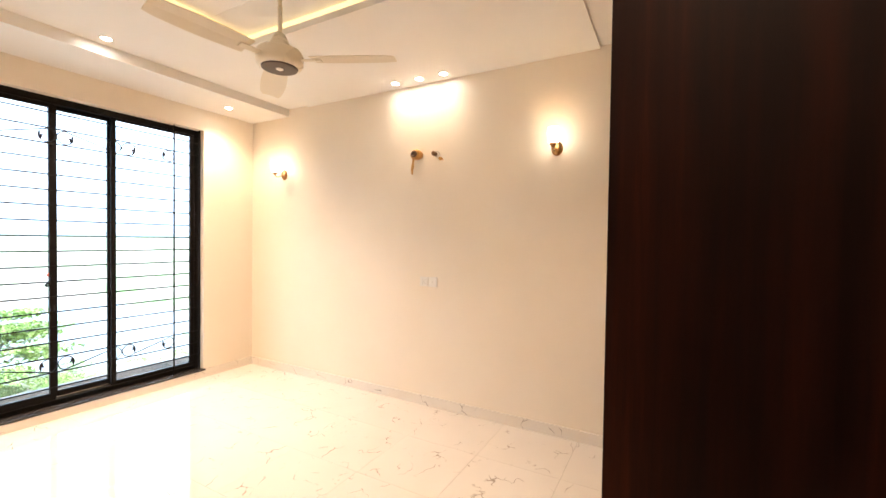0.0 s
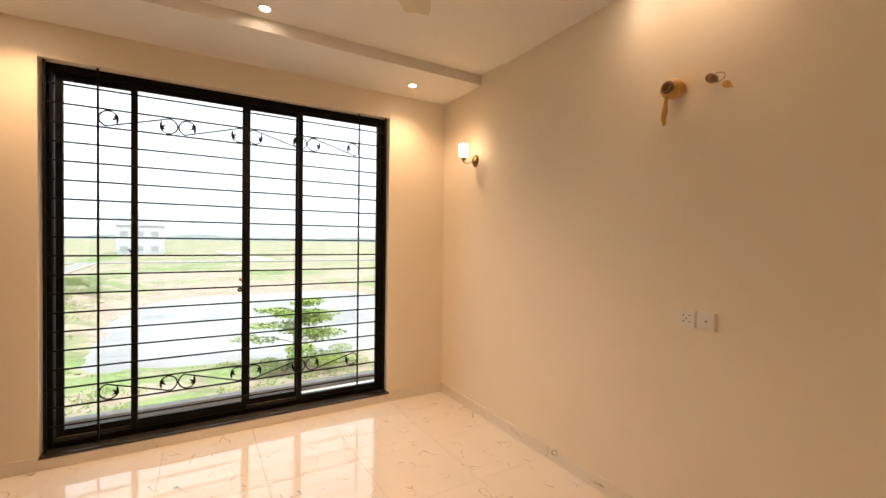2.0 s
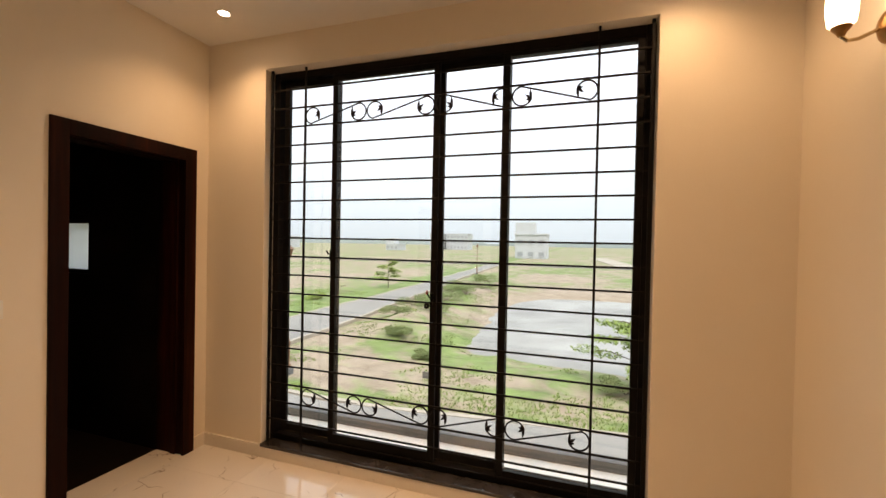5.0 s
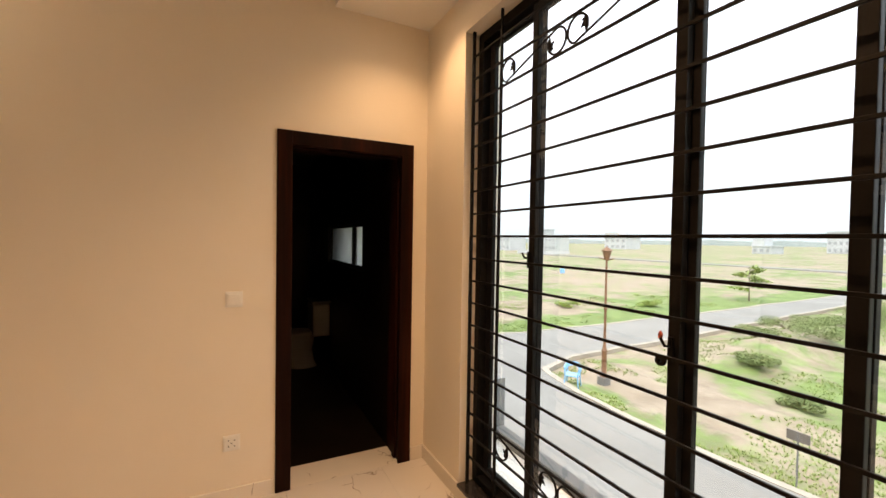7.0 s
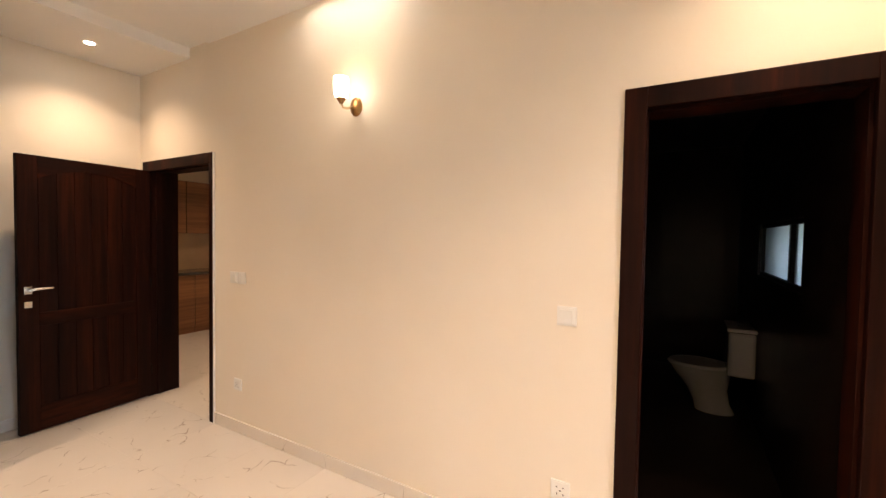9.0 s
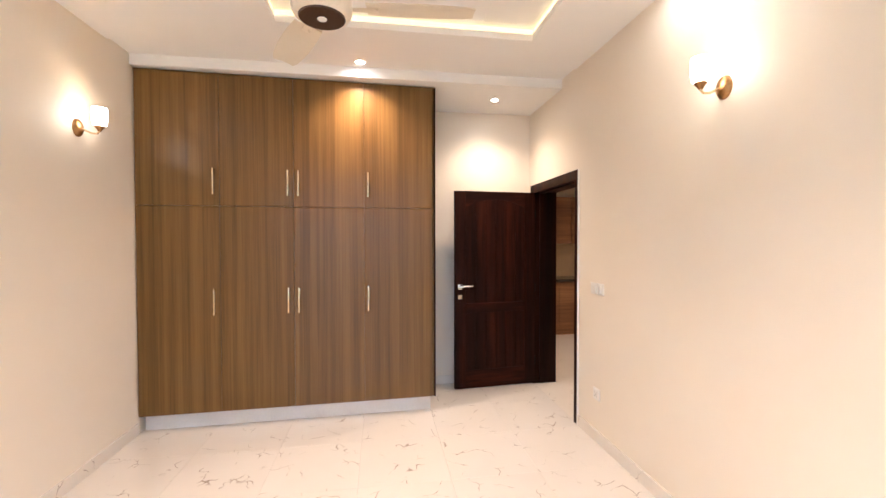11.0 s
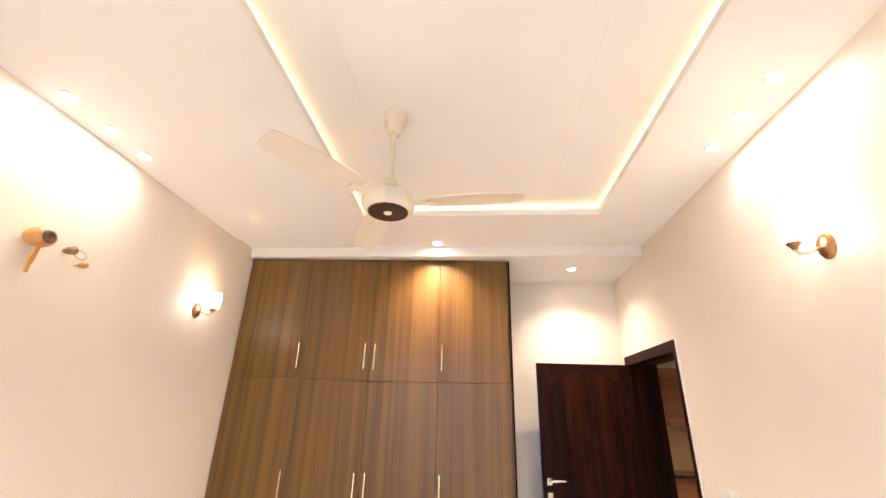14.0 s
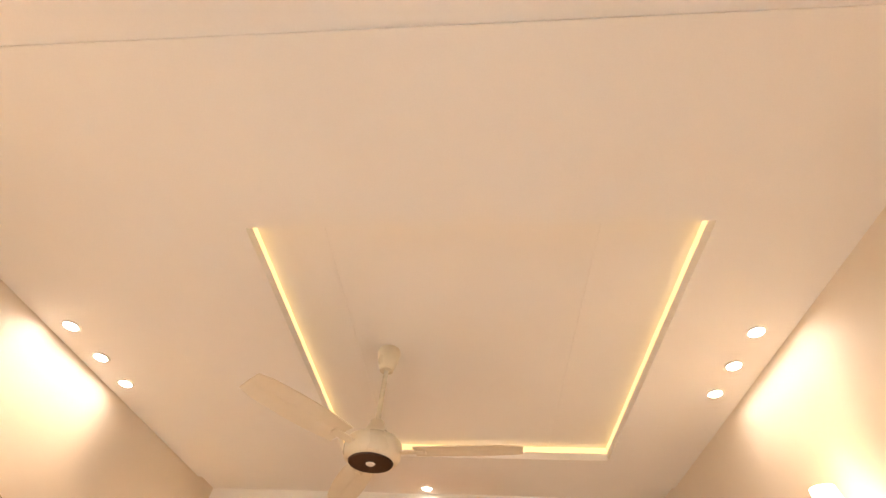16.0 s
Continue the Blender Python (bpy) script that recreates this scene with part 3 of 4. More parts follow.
def leaf(name, m, width, label, side=1):
    """A panelled door leaf from its hinge along +x; its panelled face looks to +y."""
    d = thing(name, m, label, "door")
    h, t, st = HEAD - 0.012, 0.04, 0.115
    z_lock0, z_lock1, z_bot, z_top = 0.80, 0.90, 0.20, 1.90
    part("slab", boxes((0, -0.014, 0.008, width, 0.014, h)), DARKWOOD, d)
    for y0, y1 in ((0.014, t / 2 + 0.002), (-t / 2 - 0.002, -0.014)):
        part("stile", boxes((0, y0, 0.008, st, y1, h), bevel=0.003), DARKWOOD, d)
        part("stile", boxes((width - st, y0, 0.008, width, y1, h), bevel=0.003), DARKWOOD, d)
        part("rail", boxes((st, y0, 0.008, width - st, y1, z_bot), bevel=0.003), DARKWOOD_X, d)
        part("rail", boxes((st, y0, z_lock0, width - st, y1, z_lock1), bevel=0.003), DARKWOOD_X, d)
        bm = bmesh.new()
        n, w = 12, width - 2 * st
        low = [bm.verts.new((st + w * i / n, y0, z_top + 0.085 * (1 - (2 * i / n - 1) ** 2))) for i in range(n + 1)]
        high = [bm.verts.new((st + w * i / n, y0, h)) for i in range(n + 1)]
        faces = [bm.faces.new((low[i], low[i + 1], high[i + 1], high[i])) for i in range(n)]
        ext = bmesh.ops.extrude_face_region(bm, geom=faces)
        bmesh.ops.translate(bm, vec=(0, y1 - y0, 0), verts=[v for v in ext["geom"] if isinstance(v, bmesh.types.BMVert)])
        part("arched_rail", bm, DARKWOOD_X, d)
        for z0, z1 in ((z_bot, z_lock0), (z_lock1, z_top + 0.085)):
            n = 6
            for i in range(n):
                xa = st + (width - 2 * st) * i / n
                yy = (y0, y0 + 0.003) if y0 > 0 else (y1 - 0.003, y1)
                part("panel_board", boxes((xa + 0.004, yy[0], z0, xa + (width - 2 * st) / n - 0.004, yy[1] + 0.002, z1), bevel=0.0015), DARKWOOD, d)
    for sgn in (1, -1):
        y = sgn * (t / 2 + 0.002)
        bm = bmesh.new()
        box(bm, width - 0.075, min(y, y + sgn * 0.008), 1.045, width - 0.03, max(y, y + sgn * 0.008), 1.10, bevel=0.002)
        part("handle_plate", bm, CHROME, d)
        bm = tube(bmesh.new(), [(width - 0.052, y + sgn * 0.008, 1.075), (width - 0.052, y + sgn * 0.05, 1.075), (width - 0.075, y + sgn * 0.056, 1.082), (width - 0.18, y + sgn * 0.05, 1.085)], [0.009, 0.009, 0.009, 0.007])
        part("lever_handle", bm, CHROME, d, "brushed steel lever handle", smooth=True)
        part("key_plate", boxes((width - 0.075, min(y, y + sgn * 0.006), 0.945, width - 0.03, max(y, y + sgn * 0.006), 0.99), bevel=0.002), CHROME, d)
    for z in (0.25, 1.05, 1.85):
        part("hinge", tube(bmesh.new(), [(-0.004, 0.02, z - 0.045), (-0.004, 0.02, z + 0.045)], 0.006), BLACKMETAL, d)
    return d


frame_1 = casing("door_frame_1", DOOR_A, DOOR_B, "dark stained wooden door frame of the bedroom", 0.036)
part("edge_bead", boxes((0.0, DOOR_B + 0.0365, 0.0, 0.014, DOOR_B + 0.0475, HEAD + CAS), bevel=0.002), PLASTIC, frame_1, "thin white strip along the frame")
casing("door_frame_2", BATH_A, BATH_B, "dark stained wooden door frame of the bathroom")
leaf("bedroom_door", pose(0.0, 0.612, 0.004, 0, 0, 5.0), 0.895, "open dark stained wooden door with arched panels")


# ---- lights of the room ----
def downlight(x, y, z, power, cone=100, label="round recessed LED ceiling downlight, lit"):
    d = thing("downlight", pose(x, y, z), label, "downlight", "ceiling downlights")
    bm = lathe(bmesh.new(), [(0.032, -0.001), (0.034, -0.006), (0.044, -0.005), (0.047, 0.0), (0.047, 0.004), (0.032, 0.004)], 28)
    part("ring", bm, PLASTIC, d, smooth=True)
    part("lens", lathe(bmesh.new(), [(0, -0.003), (0.03, -0.003), (0.032, 0.002)], 28), LENS, d)
    lamp = bpy.data.lights.new("downlight_lamp", "SPOT")
    lamp.energy, lamp.color, lamp.spot_size, lamp.spot_blend, lamp.shadow_soft_size = power, WARM, radians(cone), 1.0, 0.035
    lo = new("downlight_lamp", lamp)
    lo.parent = d
    lo.location = (0, 0, -0.012)
    return d


for y in (2.80, 3.05, 3.31):
    downlight(3.46, y + 0.05, PANEL, WASH_POWER, 100)
    downlight(0.155, y + 0.01, PANEL, WASH_POWER * 0.30, 100)
downlight(1.785, 4.81, TOP, SPOT_POWER * 1.4, 128)
downlight(1.81, 1.405, TOP, SPOT_POWER * 0.52, 128)
downlight(3.07, 5.27, STRIP, SPOT_POWER * 0.35, 130)
downlight(0.47, 5.26, STRIP, SPOT_POWER * 0.35, 130)
downlight(0.53, 0.92, STRIP, SPOT_POWER * 0.35, 130)


def sconce(m):
    """A wall lamp: round back plate, curved arm, dark cup and an opal shade open at the top. Its wall is at x = 0, it reaches to +x."""
    s = thing("wall_sconce", m, "bronze wall sconce with a lit opal glass shade", "wall lamp", "wall sconces")
    plate = lathe(bmesh.new(), [(0, 0.032), (0.02, 0.030), (0.042, 0.018), (0.05, 0.006), (0.05, 0.0), (0, 0.0)], 28, Matrix.Rotation(radians(90), 4, "Y") @ Matrix.Diagonal((1.15, 0.9, 1, 1)))
    part("back_plate", plate, BRONZE, s, smooth=True)
    part("arm", tube(bmesh.new(), [(0.02, 0, 0.0), (0.05, 0, -0.016), (0.085, 0, -0.032), (0.115, 0, -0.034), (0.13, 0, -0.02), (0.132, 0, -0.005)], 0.0065), GOLD, s, "polished gold arm", smooth=True)
    part("cup", lathe(bmesh.new(), [(0, -0.018), (0.010, -0.018), (0.015, -0.006), (0.027, 0.008), (0.029, 0.014), (0, 0.014)], 24, pose(0.132, 0, 0)), BRONZE, s, smooth=True)
    part("shade", lathe(bmesh.new(), [(0.026, 0.015), (0.038, 0.024), (0.043, 0.06), (0.044, 0.095), (0.042, 0.132), (0.0395, 0.132), (0.0415, 0.095), (0.0405, 0.06), (0.0355, 0.027), (0.024, 0.019)], 28, pose(0.132, 0, 0)), SHADE, s, "lit opal glass shade", smooth=True)
    lamp = bpy.data.lights.new("sconce_lamp", "POINT")
    lamp.energy, lamp.color, lamp.shadow_soft_size = SCONCE_POWER, WARM, 0.025
    lo = new("sconce_lamp", lamp)
    lo.parent = s
    lo.location = (0.132, 0, 0.118)
    return s


sconce(pose(W, 5.012, 2.282, 0, 0, 180))
sconce(pose(W, 1.88, 2.292, 0, 0, 180))
sconce(pose(0, 3.11, 2.298))

# ---- ceiling fan ----
fan = thing("ceiling_fan", pose(1.897, 3.04, 2.514), "cream three-blade ceiling fan with a dark brown cap", "ceiling fan")
part("canopy", lathe(bmesh.new(), [(0, 0.5905), (0.058, 0.5905), (0.062, 0.575), (0.054, 0.52), (0.034, 0.465), (0.014, 0.46)], 28), CREAMENAMEL, fan, smooth=True)
part("down_rod", tube(bmesh.new(), [(0, 0, 0.13), (0, 0, 0.475)], 0.0125, 16), CREAMENAMEL, fan, smooth=True)
part("motor_housing", lathe(bmesh.new(), [(0.016, 0.20), (0.03, 0.19), (0.05, 0.145), (0.075, 0.115), (0.085, 0.105), (0.118, 0.095), (0.128, 0.08), (0.128, 0.03), (0.118, 0.012), (0.10, 0.004), (0, 0.004)], 36), CREAMENAMEL, fan, smooth=True)
part("bottom_cap", lathe(bmesh.new(), [(0, -0.002), (0.096, -0.002), (0.1, 0.005), (0, 0.005)], 36), FANDISC, fan, "dark brown round cap", smooth=True)
part("badge", lathe(bmesh.new(), [(0, -0.006), (0.018, -0.006), (0.021, -0.0015), (0, -0.0015)], 20), PLASTIC, fan, "small pale round badge", smooth=True)
for a in (176, 296, 56):
    m = Matrix.Rotation(radians(a), 4, "Z") @ Matrix.Translation((0, 0, 0.052)) @ Matrix.Rotation(radians(10), 4, "X")
    bm = bmesh.new()
    n = 10
    rows = []
    for i in range(n + 1):
        u = i / n
        x, hw = 0.19 + 0.47 * u, (0.055 + 0.022 * math.sin(math.pi * (0.15 + 0.75 * u))) * (1 if u < 0.92 else 0.86)
        rows.append([bm.verts.new(m @ Vector((x, s * hw, z))) for s, z in ((-1, 0.0), (0, 0.006), (1, 0.0), (1, -0.005), (0, 0.0), (-1, -0.005))])
    for p, q in zip(rows, rows[1:]):
        for k in range(6):
            bm.faces.new((p[k], p[(k + 1) % 6], q[(k + 1) % 6], q[k]))
    bm.faces.new(rows[0])
    bm.faces.new(rows[-1][::-1])
    blade = part("blade", bm, BLADEPAINT, fan)
    bm = bmesh.new()
    box(bm, 0.115, -0.02, -0.010, 0.24, 0.02, -0.0055, bevel=0.001, m=m)
    part("blade_arm", bm, CREAMENAMEL, blade)


# ---- switches, sockets, stubs ----
def plate(name, m, w, h, label, holes=(), rocker=None, category="socket"):
    """A wall plate on the wall x = 0 that faces +x; w along y."""
    s = thing(name, m, label, category, "wall plates")
    part("cover", boxes((0, -w / 2, -h / 2, 0.009, w / 2, h / 2), (0, -w / 2 + 0.006, -h / 2 + 0.006, 0.0115, w / 2 - 0.006, h / 2 - 0.006), bevel=0.002), PLASTIC, s)
    if rocker:
        part("rocker", boxes((0.011, -rocker[0] / 2, -rocker[1] / 2, 0.016, rocker[0] / 2, rocker[1] / 2), bevel=0.0015), PLASTIC, s)
    for y, z, a, b in holes:
        part("pin_hole", boxes((0.0105, y - a / 2, z - b / 2, 0.0124, y + a / 2, z + b / 2)), HOLE, s)
    return s


FIVE = ((0, 0, 0.007, 0.007), (-0.015, 0.016, 0.007, 0.005), (0.015, 0.016, 0.007, 0.005), (-0.015, -0.016, 0.005, 0.008), (0.015, -0.016, 0.005, 0.008))
plate("light_switch", pose(0, 4.395, 1.167), 0.088, 0.088, "white single rocker light switch beside the bathroom door", rocker=(0.06, 0.06), category="switch")
plate("power_socket", pose(0, 4.385, 0.35), 0.088, 0.088, "white multi-pin power socket near the floor", FIVE)
plate("light_switch", pose(0, 1.90, 1.185), 0.088, 0.088, "white light switch beside the bedroom door", rocker=(0.06, 0.06), category="switch")
plate("light_switch", pose(0, 1.995, 1.185), 0.088, 0.088, "white rocker switch with a centre knob beside the bedroom door", rocker=(0.03, 0.06), category="switch")
plate("power_socket", pose(0, 1.945, 0.37), 0.088, 0.088, "white power socket near the floor beside the bedroom door", FIVE)
plate("power_socket", pose(W, 3.095, 1.165, 0, 0, 180), 0.088, 0.088, "white multi-pin power socket on the feature wall", FIVE)
plate("cable_outlet", pose(W, 3.0, 1.165, 0, 0, 180), 0.088, 0.092, "white cable outlet plate with a centre hole", ((0, 0, 0.007, 0.007),), category="outlet")

stub = thing("pipe_stub", pose(W, 3.165, 2.345), "bundle of pipe ends wrapped in brown tape, sticking from the wall", "pipe stub")
bm = lathe(bmesh.new(), [(0, -0.095), (0.030, -0.102), (0.047, -0.088), (0.053, -0.062), (0.050, -0.03), (0.036, 0.0), (0, 0.0)], 18, Matrix.Rotation(radians(90), 4, "Y") @ Matrix.Diagonal((0.95, 1.1, 1, 1)))
for v in bm.verts:
    v.co += 0.005 * noise.noise_vector(v.co * 45)
part("wrapped_end", bm, TAPE, stub, smooth=True)
bm = lathe(bmesh.new(), [(0, -0.092), (0.012, -0.106), (0.022, -0.112), (0.033, -0.106), (0.034, -0.098), (0, -0.088)], 12, Matrix.Rotation(radians(90), 4, "Y"))
part("open_pipe_end", bm, surface("dull_brown_pipe", (0.10, 0.055, 0.025), (0.18, 0.10, 0.05), 0.6, bump=0.3), stub, "dull brown pipe mouth")
bm = tube(bmesh.new(), [(-0.09, 0.012, -0.035), (-0.088, 0.018, -0.075), (-0.082, 0.024, -0.115), (-0.085, 0.03, -0.15), (-0.08, 0.026, -0.185)], [0.012, 0.011, 0.017, 0.014, 0.009], 8)
for v in bm.verts:
    v.co.x = -0.085 + (v.co.x + 0.085) * 0.45
part("tape_tail", bm, TAPE, stub, "hanging strip of brown tape")
bm = lathe(bmesh.new(), [(0, -0.07), (0.012, -0.072), (0.022, -0.055), (0.02, -0.02), (0.012, 0.0), (0, 0.0)], 12, Matrix.Rotation(radians(90), 4, "Y"))
for v in bm.verts:
    v.co += 0.004 * noise.noise_vector(v.co * 60)
c1 = thing("cable_stub", pose(W, 2.985, 2.345), "short taped cable end with a loop of wire", "cable stub")
part("wrapped_end", bm, surface("faded_brown_tape", (0.12, 0.07, 0.03), (0.3, 0.18, 0.08), 0.5, scale=30.0, bump=0.4), c1)
part("wire_loop", tube(bmesh.new(), [(-0.06 + 0.0 * a, -0.035 - 0.035 * math.cos(radians(a)), -0.012 + 0.022 * math.sin(radians(a))) for a in range(-170, 171, 20)], 0.0022, 6), WIRE, c1)
c2 = thing("cable_stub", pose(W, 2.91, 2.29), "small brown taped cable end on the feature wall", "cable stub")
bm = lathe(bmesh.new(), [(0, -0.075), (0.012, -0.075), (0.017, -0.055), (0.012, -0.03), (0.004, -0.02), (0.004, 0.0), (0, 0)], 12, Matrix.Rotation(radians(90), 4, "Y"))
part("wrapped_end", bm, TAPE, c2)

# ---- landing beyond the bedroom door ----
HX0, HY0, HY1 = -2.9, -2.1, 2.4
structure("floor_landing", boxes((HX0, HY0, -0.1, -WT, HY1, 0.0), (-WT, DOOR_A, -0.1, 0, DOOR_B, 0.0)), MARBLE_TRIM, "pale marble floor of the landing", "floor")
structure("ceiling_landing", boxes((HX0, HY0, 2.9, -WT, HY1, 3.0)), CEIL, "white landing ceiling", "ceiling")
structure("wall_landing", boxes((HX0 - 0.2, HY0, -0.1, HX0, HY1, 3.0), (HX0, HY1, -0.1, -WT, HY1 + 0.2, 3.0), (HX0 - 0.2, HY0 - 0.2, -0.1, 0.6, HY0, 3.0), (-WT, HY0, -0.1, 0.6, S - 0.2, 3.0)),
          PAINT, "cream painted landing wall", "wall")
structure("wall_splashback", boxes((HX0, HY0, 0.92, -WT, HY0 + 0.012, 1.5)), TANTILE, "tan tiled splashback", "wall")
for k in range(4):
    x0 = -2.86 + 0.64 * k
    cab = thing("base_cabinet", pose(x0, HY0 + 0.014, 0), "honey brown wooden base cabinet under a stone counter", "cabinet", "kitchenette base cabinets")
    part("body", boxes((0, 0, 0.0, 0.636, 0.56, 0.88)), HALLWOOD, cab)
    part("door", boxes((0.004, 0.561, 0.10, 0.316, 0.58, 0.87), bevel=0.002), HALLWOOD, cab)
    part("door", boxes((0.320, 0.561, 0.10, 0.632, 0.58, 0.87), bevel=0.002), HALLWOOD, cab)
    up = thing("wall_cabinet", pose(x0, HY0 + 0.014, 1.5), "honey brown wooden wall cabinet", "cabinet", "kitchenette wall cabinets")
    part("body", boxes((0, 0, 0, 0.636, 0.33, 0.8)), HALLWOOD, up)
    part("door", boxes((0.004, 0.331, 0.004, 0.316, 0.35, 0.796), bevel=0.002), HALLWOOD, up)
    part("door", boxes((0.320, 0.331, 0.004, 0.632, 0.35, 0.796), bevel=0.002), HALLWOOD, up)
ct = thing("counter_top", pose(-2.86, HY0 + 0.014, 0.88), "dark polished stone counter top on the base cabinets", "counter")
part("slab", boxes((0, 0, 0, 2.556, 0.61, 0.04), bevel=0.006), COUNTER, ct)
downlight(-1.5, 0.3, 2.9, SPOT_POWER * 0.5, 150, "round recessed LED downlight of the landing, lit")

# ---- bathroom, unlit ----
BX0, BY0 = -3.9, 3.6
structure("floor_bath", boxes((BX0, BY0, -0.1, -WT, L, -0.012)), BATHTILE, "dark tiled bathroom floor, deepened in colour for the unlit room", "floor")
# ceiling takes the near-black tile colour to stand for shade
structure("ceiling_bath", boxes((BX0, BY0, 2.6, -WT, L, 2.7)), BATHTILE, "bathroom ceiling, shade of the unlit room put into its colour", "ceiling")
BN = 5.41
BWX0, BWX1, BWZ0, BWZ1 = -2.48, -1.0, 1.235, 1.66
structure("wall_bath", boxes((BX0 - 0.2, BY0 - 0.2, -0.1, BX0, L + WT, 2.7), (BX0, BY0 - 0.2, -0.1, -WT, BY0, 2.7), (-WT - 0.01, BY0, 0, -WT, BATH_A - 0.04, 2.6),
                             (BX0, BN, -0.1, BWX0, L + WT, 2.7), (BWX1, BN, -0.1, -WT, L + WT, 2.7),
                             (BWX0, BN, -0.1, BWX1, L + WT, BWZ0), (BWX0, BN, BWZ1, BWX1, L + WT, 2.7)), BATHTILE, "dark tiled bathroom wall, deepened in colour for the unlit room", "wall")
bwin = tagged(thing("window_2", pose(0, BN + 0.015, 0), "small dark framed bathroom window", "window"), kind="structure")
part("window_frame", boxes((BWX0, 0, BWZ0, BWX0 + 0.04, 0.06, BWZ1), (BWX1 - 0.04, 0, BWZ0, BWX1, 0.06, BWZ1), (BWX0 + 0.04, 0, BWZ0, BWX1 - 0.04, 0.06, BWZ0 + 0.03), (BWX0 + 0.04, 0, BWZ1 - 0.03, BWX1 - 0.04, 0.06, BWZ1),
                           (-1.425, 0, BWZ0 + 0.03, -1.375, 0.06, BWZ1 - 0.03)), ALU, bwin)
for x0, x1 in ((BWX0 + 0.04, -1.425), (-1.375, BWX1 - 0.04)):
    p = part("pane", boxes((x0, 0.025, BWZ0 + 0.03, x1, 0.03, BWZ1 - 0.03)), FROST, bwin)
structure("threshold", boxes((-WT, BATH_A, -0.1, 0, BATH_B, -0.002)), MARBLE_TRIM, "pale marble threshold of the bathroom", "threshold")
toilet = thing("toilet", pose(-2.5, BN - 0.004, -0.012), "white porcelain toilet with a closed lid, greyed in colour as if in shade", "toilet")
part("tank", boxes((-0.2, -0.2, 0.38, 0.2, -0.005, 0.76), bevel=0.025), PORCELAIN, toilet)
part("tank_lid", boxes((-0.21, -0.21, 0.76, 0.21, 0.0, 0.795), bevel=0.012), PORCELAIN, toilet)
bm = lathe(bmesh.new(), [(0, 0), (0.12, 0), (0.11, 0.08), (0.125, 0.2), (0.175, 0.33), (0.185, 0.395), (0, 0.395)], 32, pose(0, -0.40, 0) @ Matrix.Diagonal((0.92, 1.28, 1, 1)))
for v in bm.verts:
    v.co.y += 0.13 * (1 - v.co.z / 0.395)
part("bowl", bm, PORCELAIN, toilet, smooth=True)
part("seat_lid", lathe(bmesh.new(), [(0, 0.396), (0.19, 0.396), (0.195, 0.41), (0.18, 0.43), (0, 0.435)], 32, pose(0, -0.40, 0) @ Matrix.Diagonal((1, 1.30, 1, 1))), PORCELAIN, toilet, smooth=True)
part("flush_button", lathe(bmesh.new(), [(0, 0.8), (0.02, 0.8), (0.022, 0.795), (0, 0.795)], 16, pose(0, -0.1, 0)), CHROME, toilet)

# ---- outdoors ----
GROUND = -3.4
RISE = 0.006
WATER = GROUND - 0.26


def pond_r(x, y):
    """1 on the edge of the dug plot that holds the pond, less inside."""
    wob = 0.07 * noise.noise(Vector((x * 0.22, y * 0.22, 4))) + 0.05 * noise.noise(Vector((x * 0.8, y * 0.8, 7)))
    return (abs((x - 6.4) / 9.9) ** 4 + abs((y - 33.6) / 12.6) ** 4) ** 0.25 + wob


def gz(x, y):
    """Height of the land: nearly flat, with a dug plot and a heaped bank beside the side road."""
    z = GROUND + RISE * max(0.0, y - 20.0)
    along = max(0.0, min(1.0, (y - 20) / 6)) * max(0.0, min(1.0, (64 - y) / 14))
    z += 0.75 * math.exp(-(((x + 7.0 - 0.02 * (y - 30)) / 1.9) ** 2)) * along * (0.85 + 0.55 * noise.noise(Vector((x * 0.5, y * 0.5, 3))))
    z -= 0.5 * max(0.0, min(1.0, (1.10 - pond_r(x, y)) / 0.22))
    if math.hypot(x, y) < 150:
        z += 0.10 * noise.noise(Vector((x * 0.22, y * 0.22, 0))) + 0.07 * noise.noise(Vector((x * 0.75, y * 0.75, 2))) - 0.04
    return z


bm = bmesh.new()
xs = [-1500, -900, -500, -300, -180, -110, -75, -55, -42, -34, -28, -24, -21, -19, -17.5] + [-16.4 + 0.6 * i for i in range(56)] + [18.5, 20, 23, 28, 36, 48, 70, 110, 180, 300, 500, 900, 1500]
ys = [-900, -300, -100, -30, 0, 4, 6.5, 9, 11.5, 13] + [13.9 + 0.6 * i for i in range(60)] + [51, 53, 55, 58, 61, 65, 70, 76, 84, 95, 112, 135, 165, 205, 260, 340, 450, 620, 900, 1400]
grid = [[bm.verts.new((x, y, gz(x, y))) for x in xs] for y in ys]
for a, b in zip(grid, grid[1:]):
    for i in range(len(xs) - 1):
        bm.faces.new((a[i], a[i + 1], b[i + 1], b[i]))
structure("ground", bm, EARTH, "open land of patchy grass and bare earth", "ground")


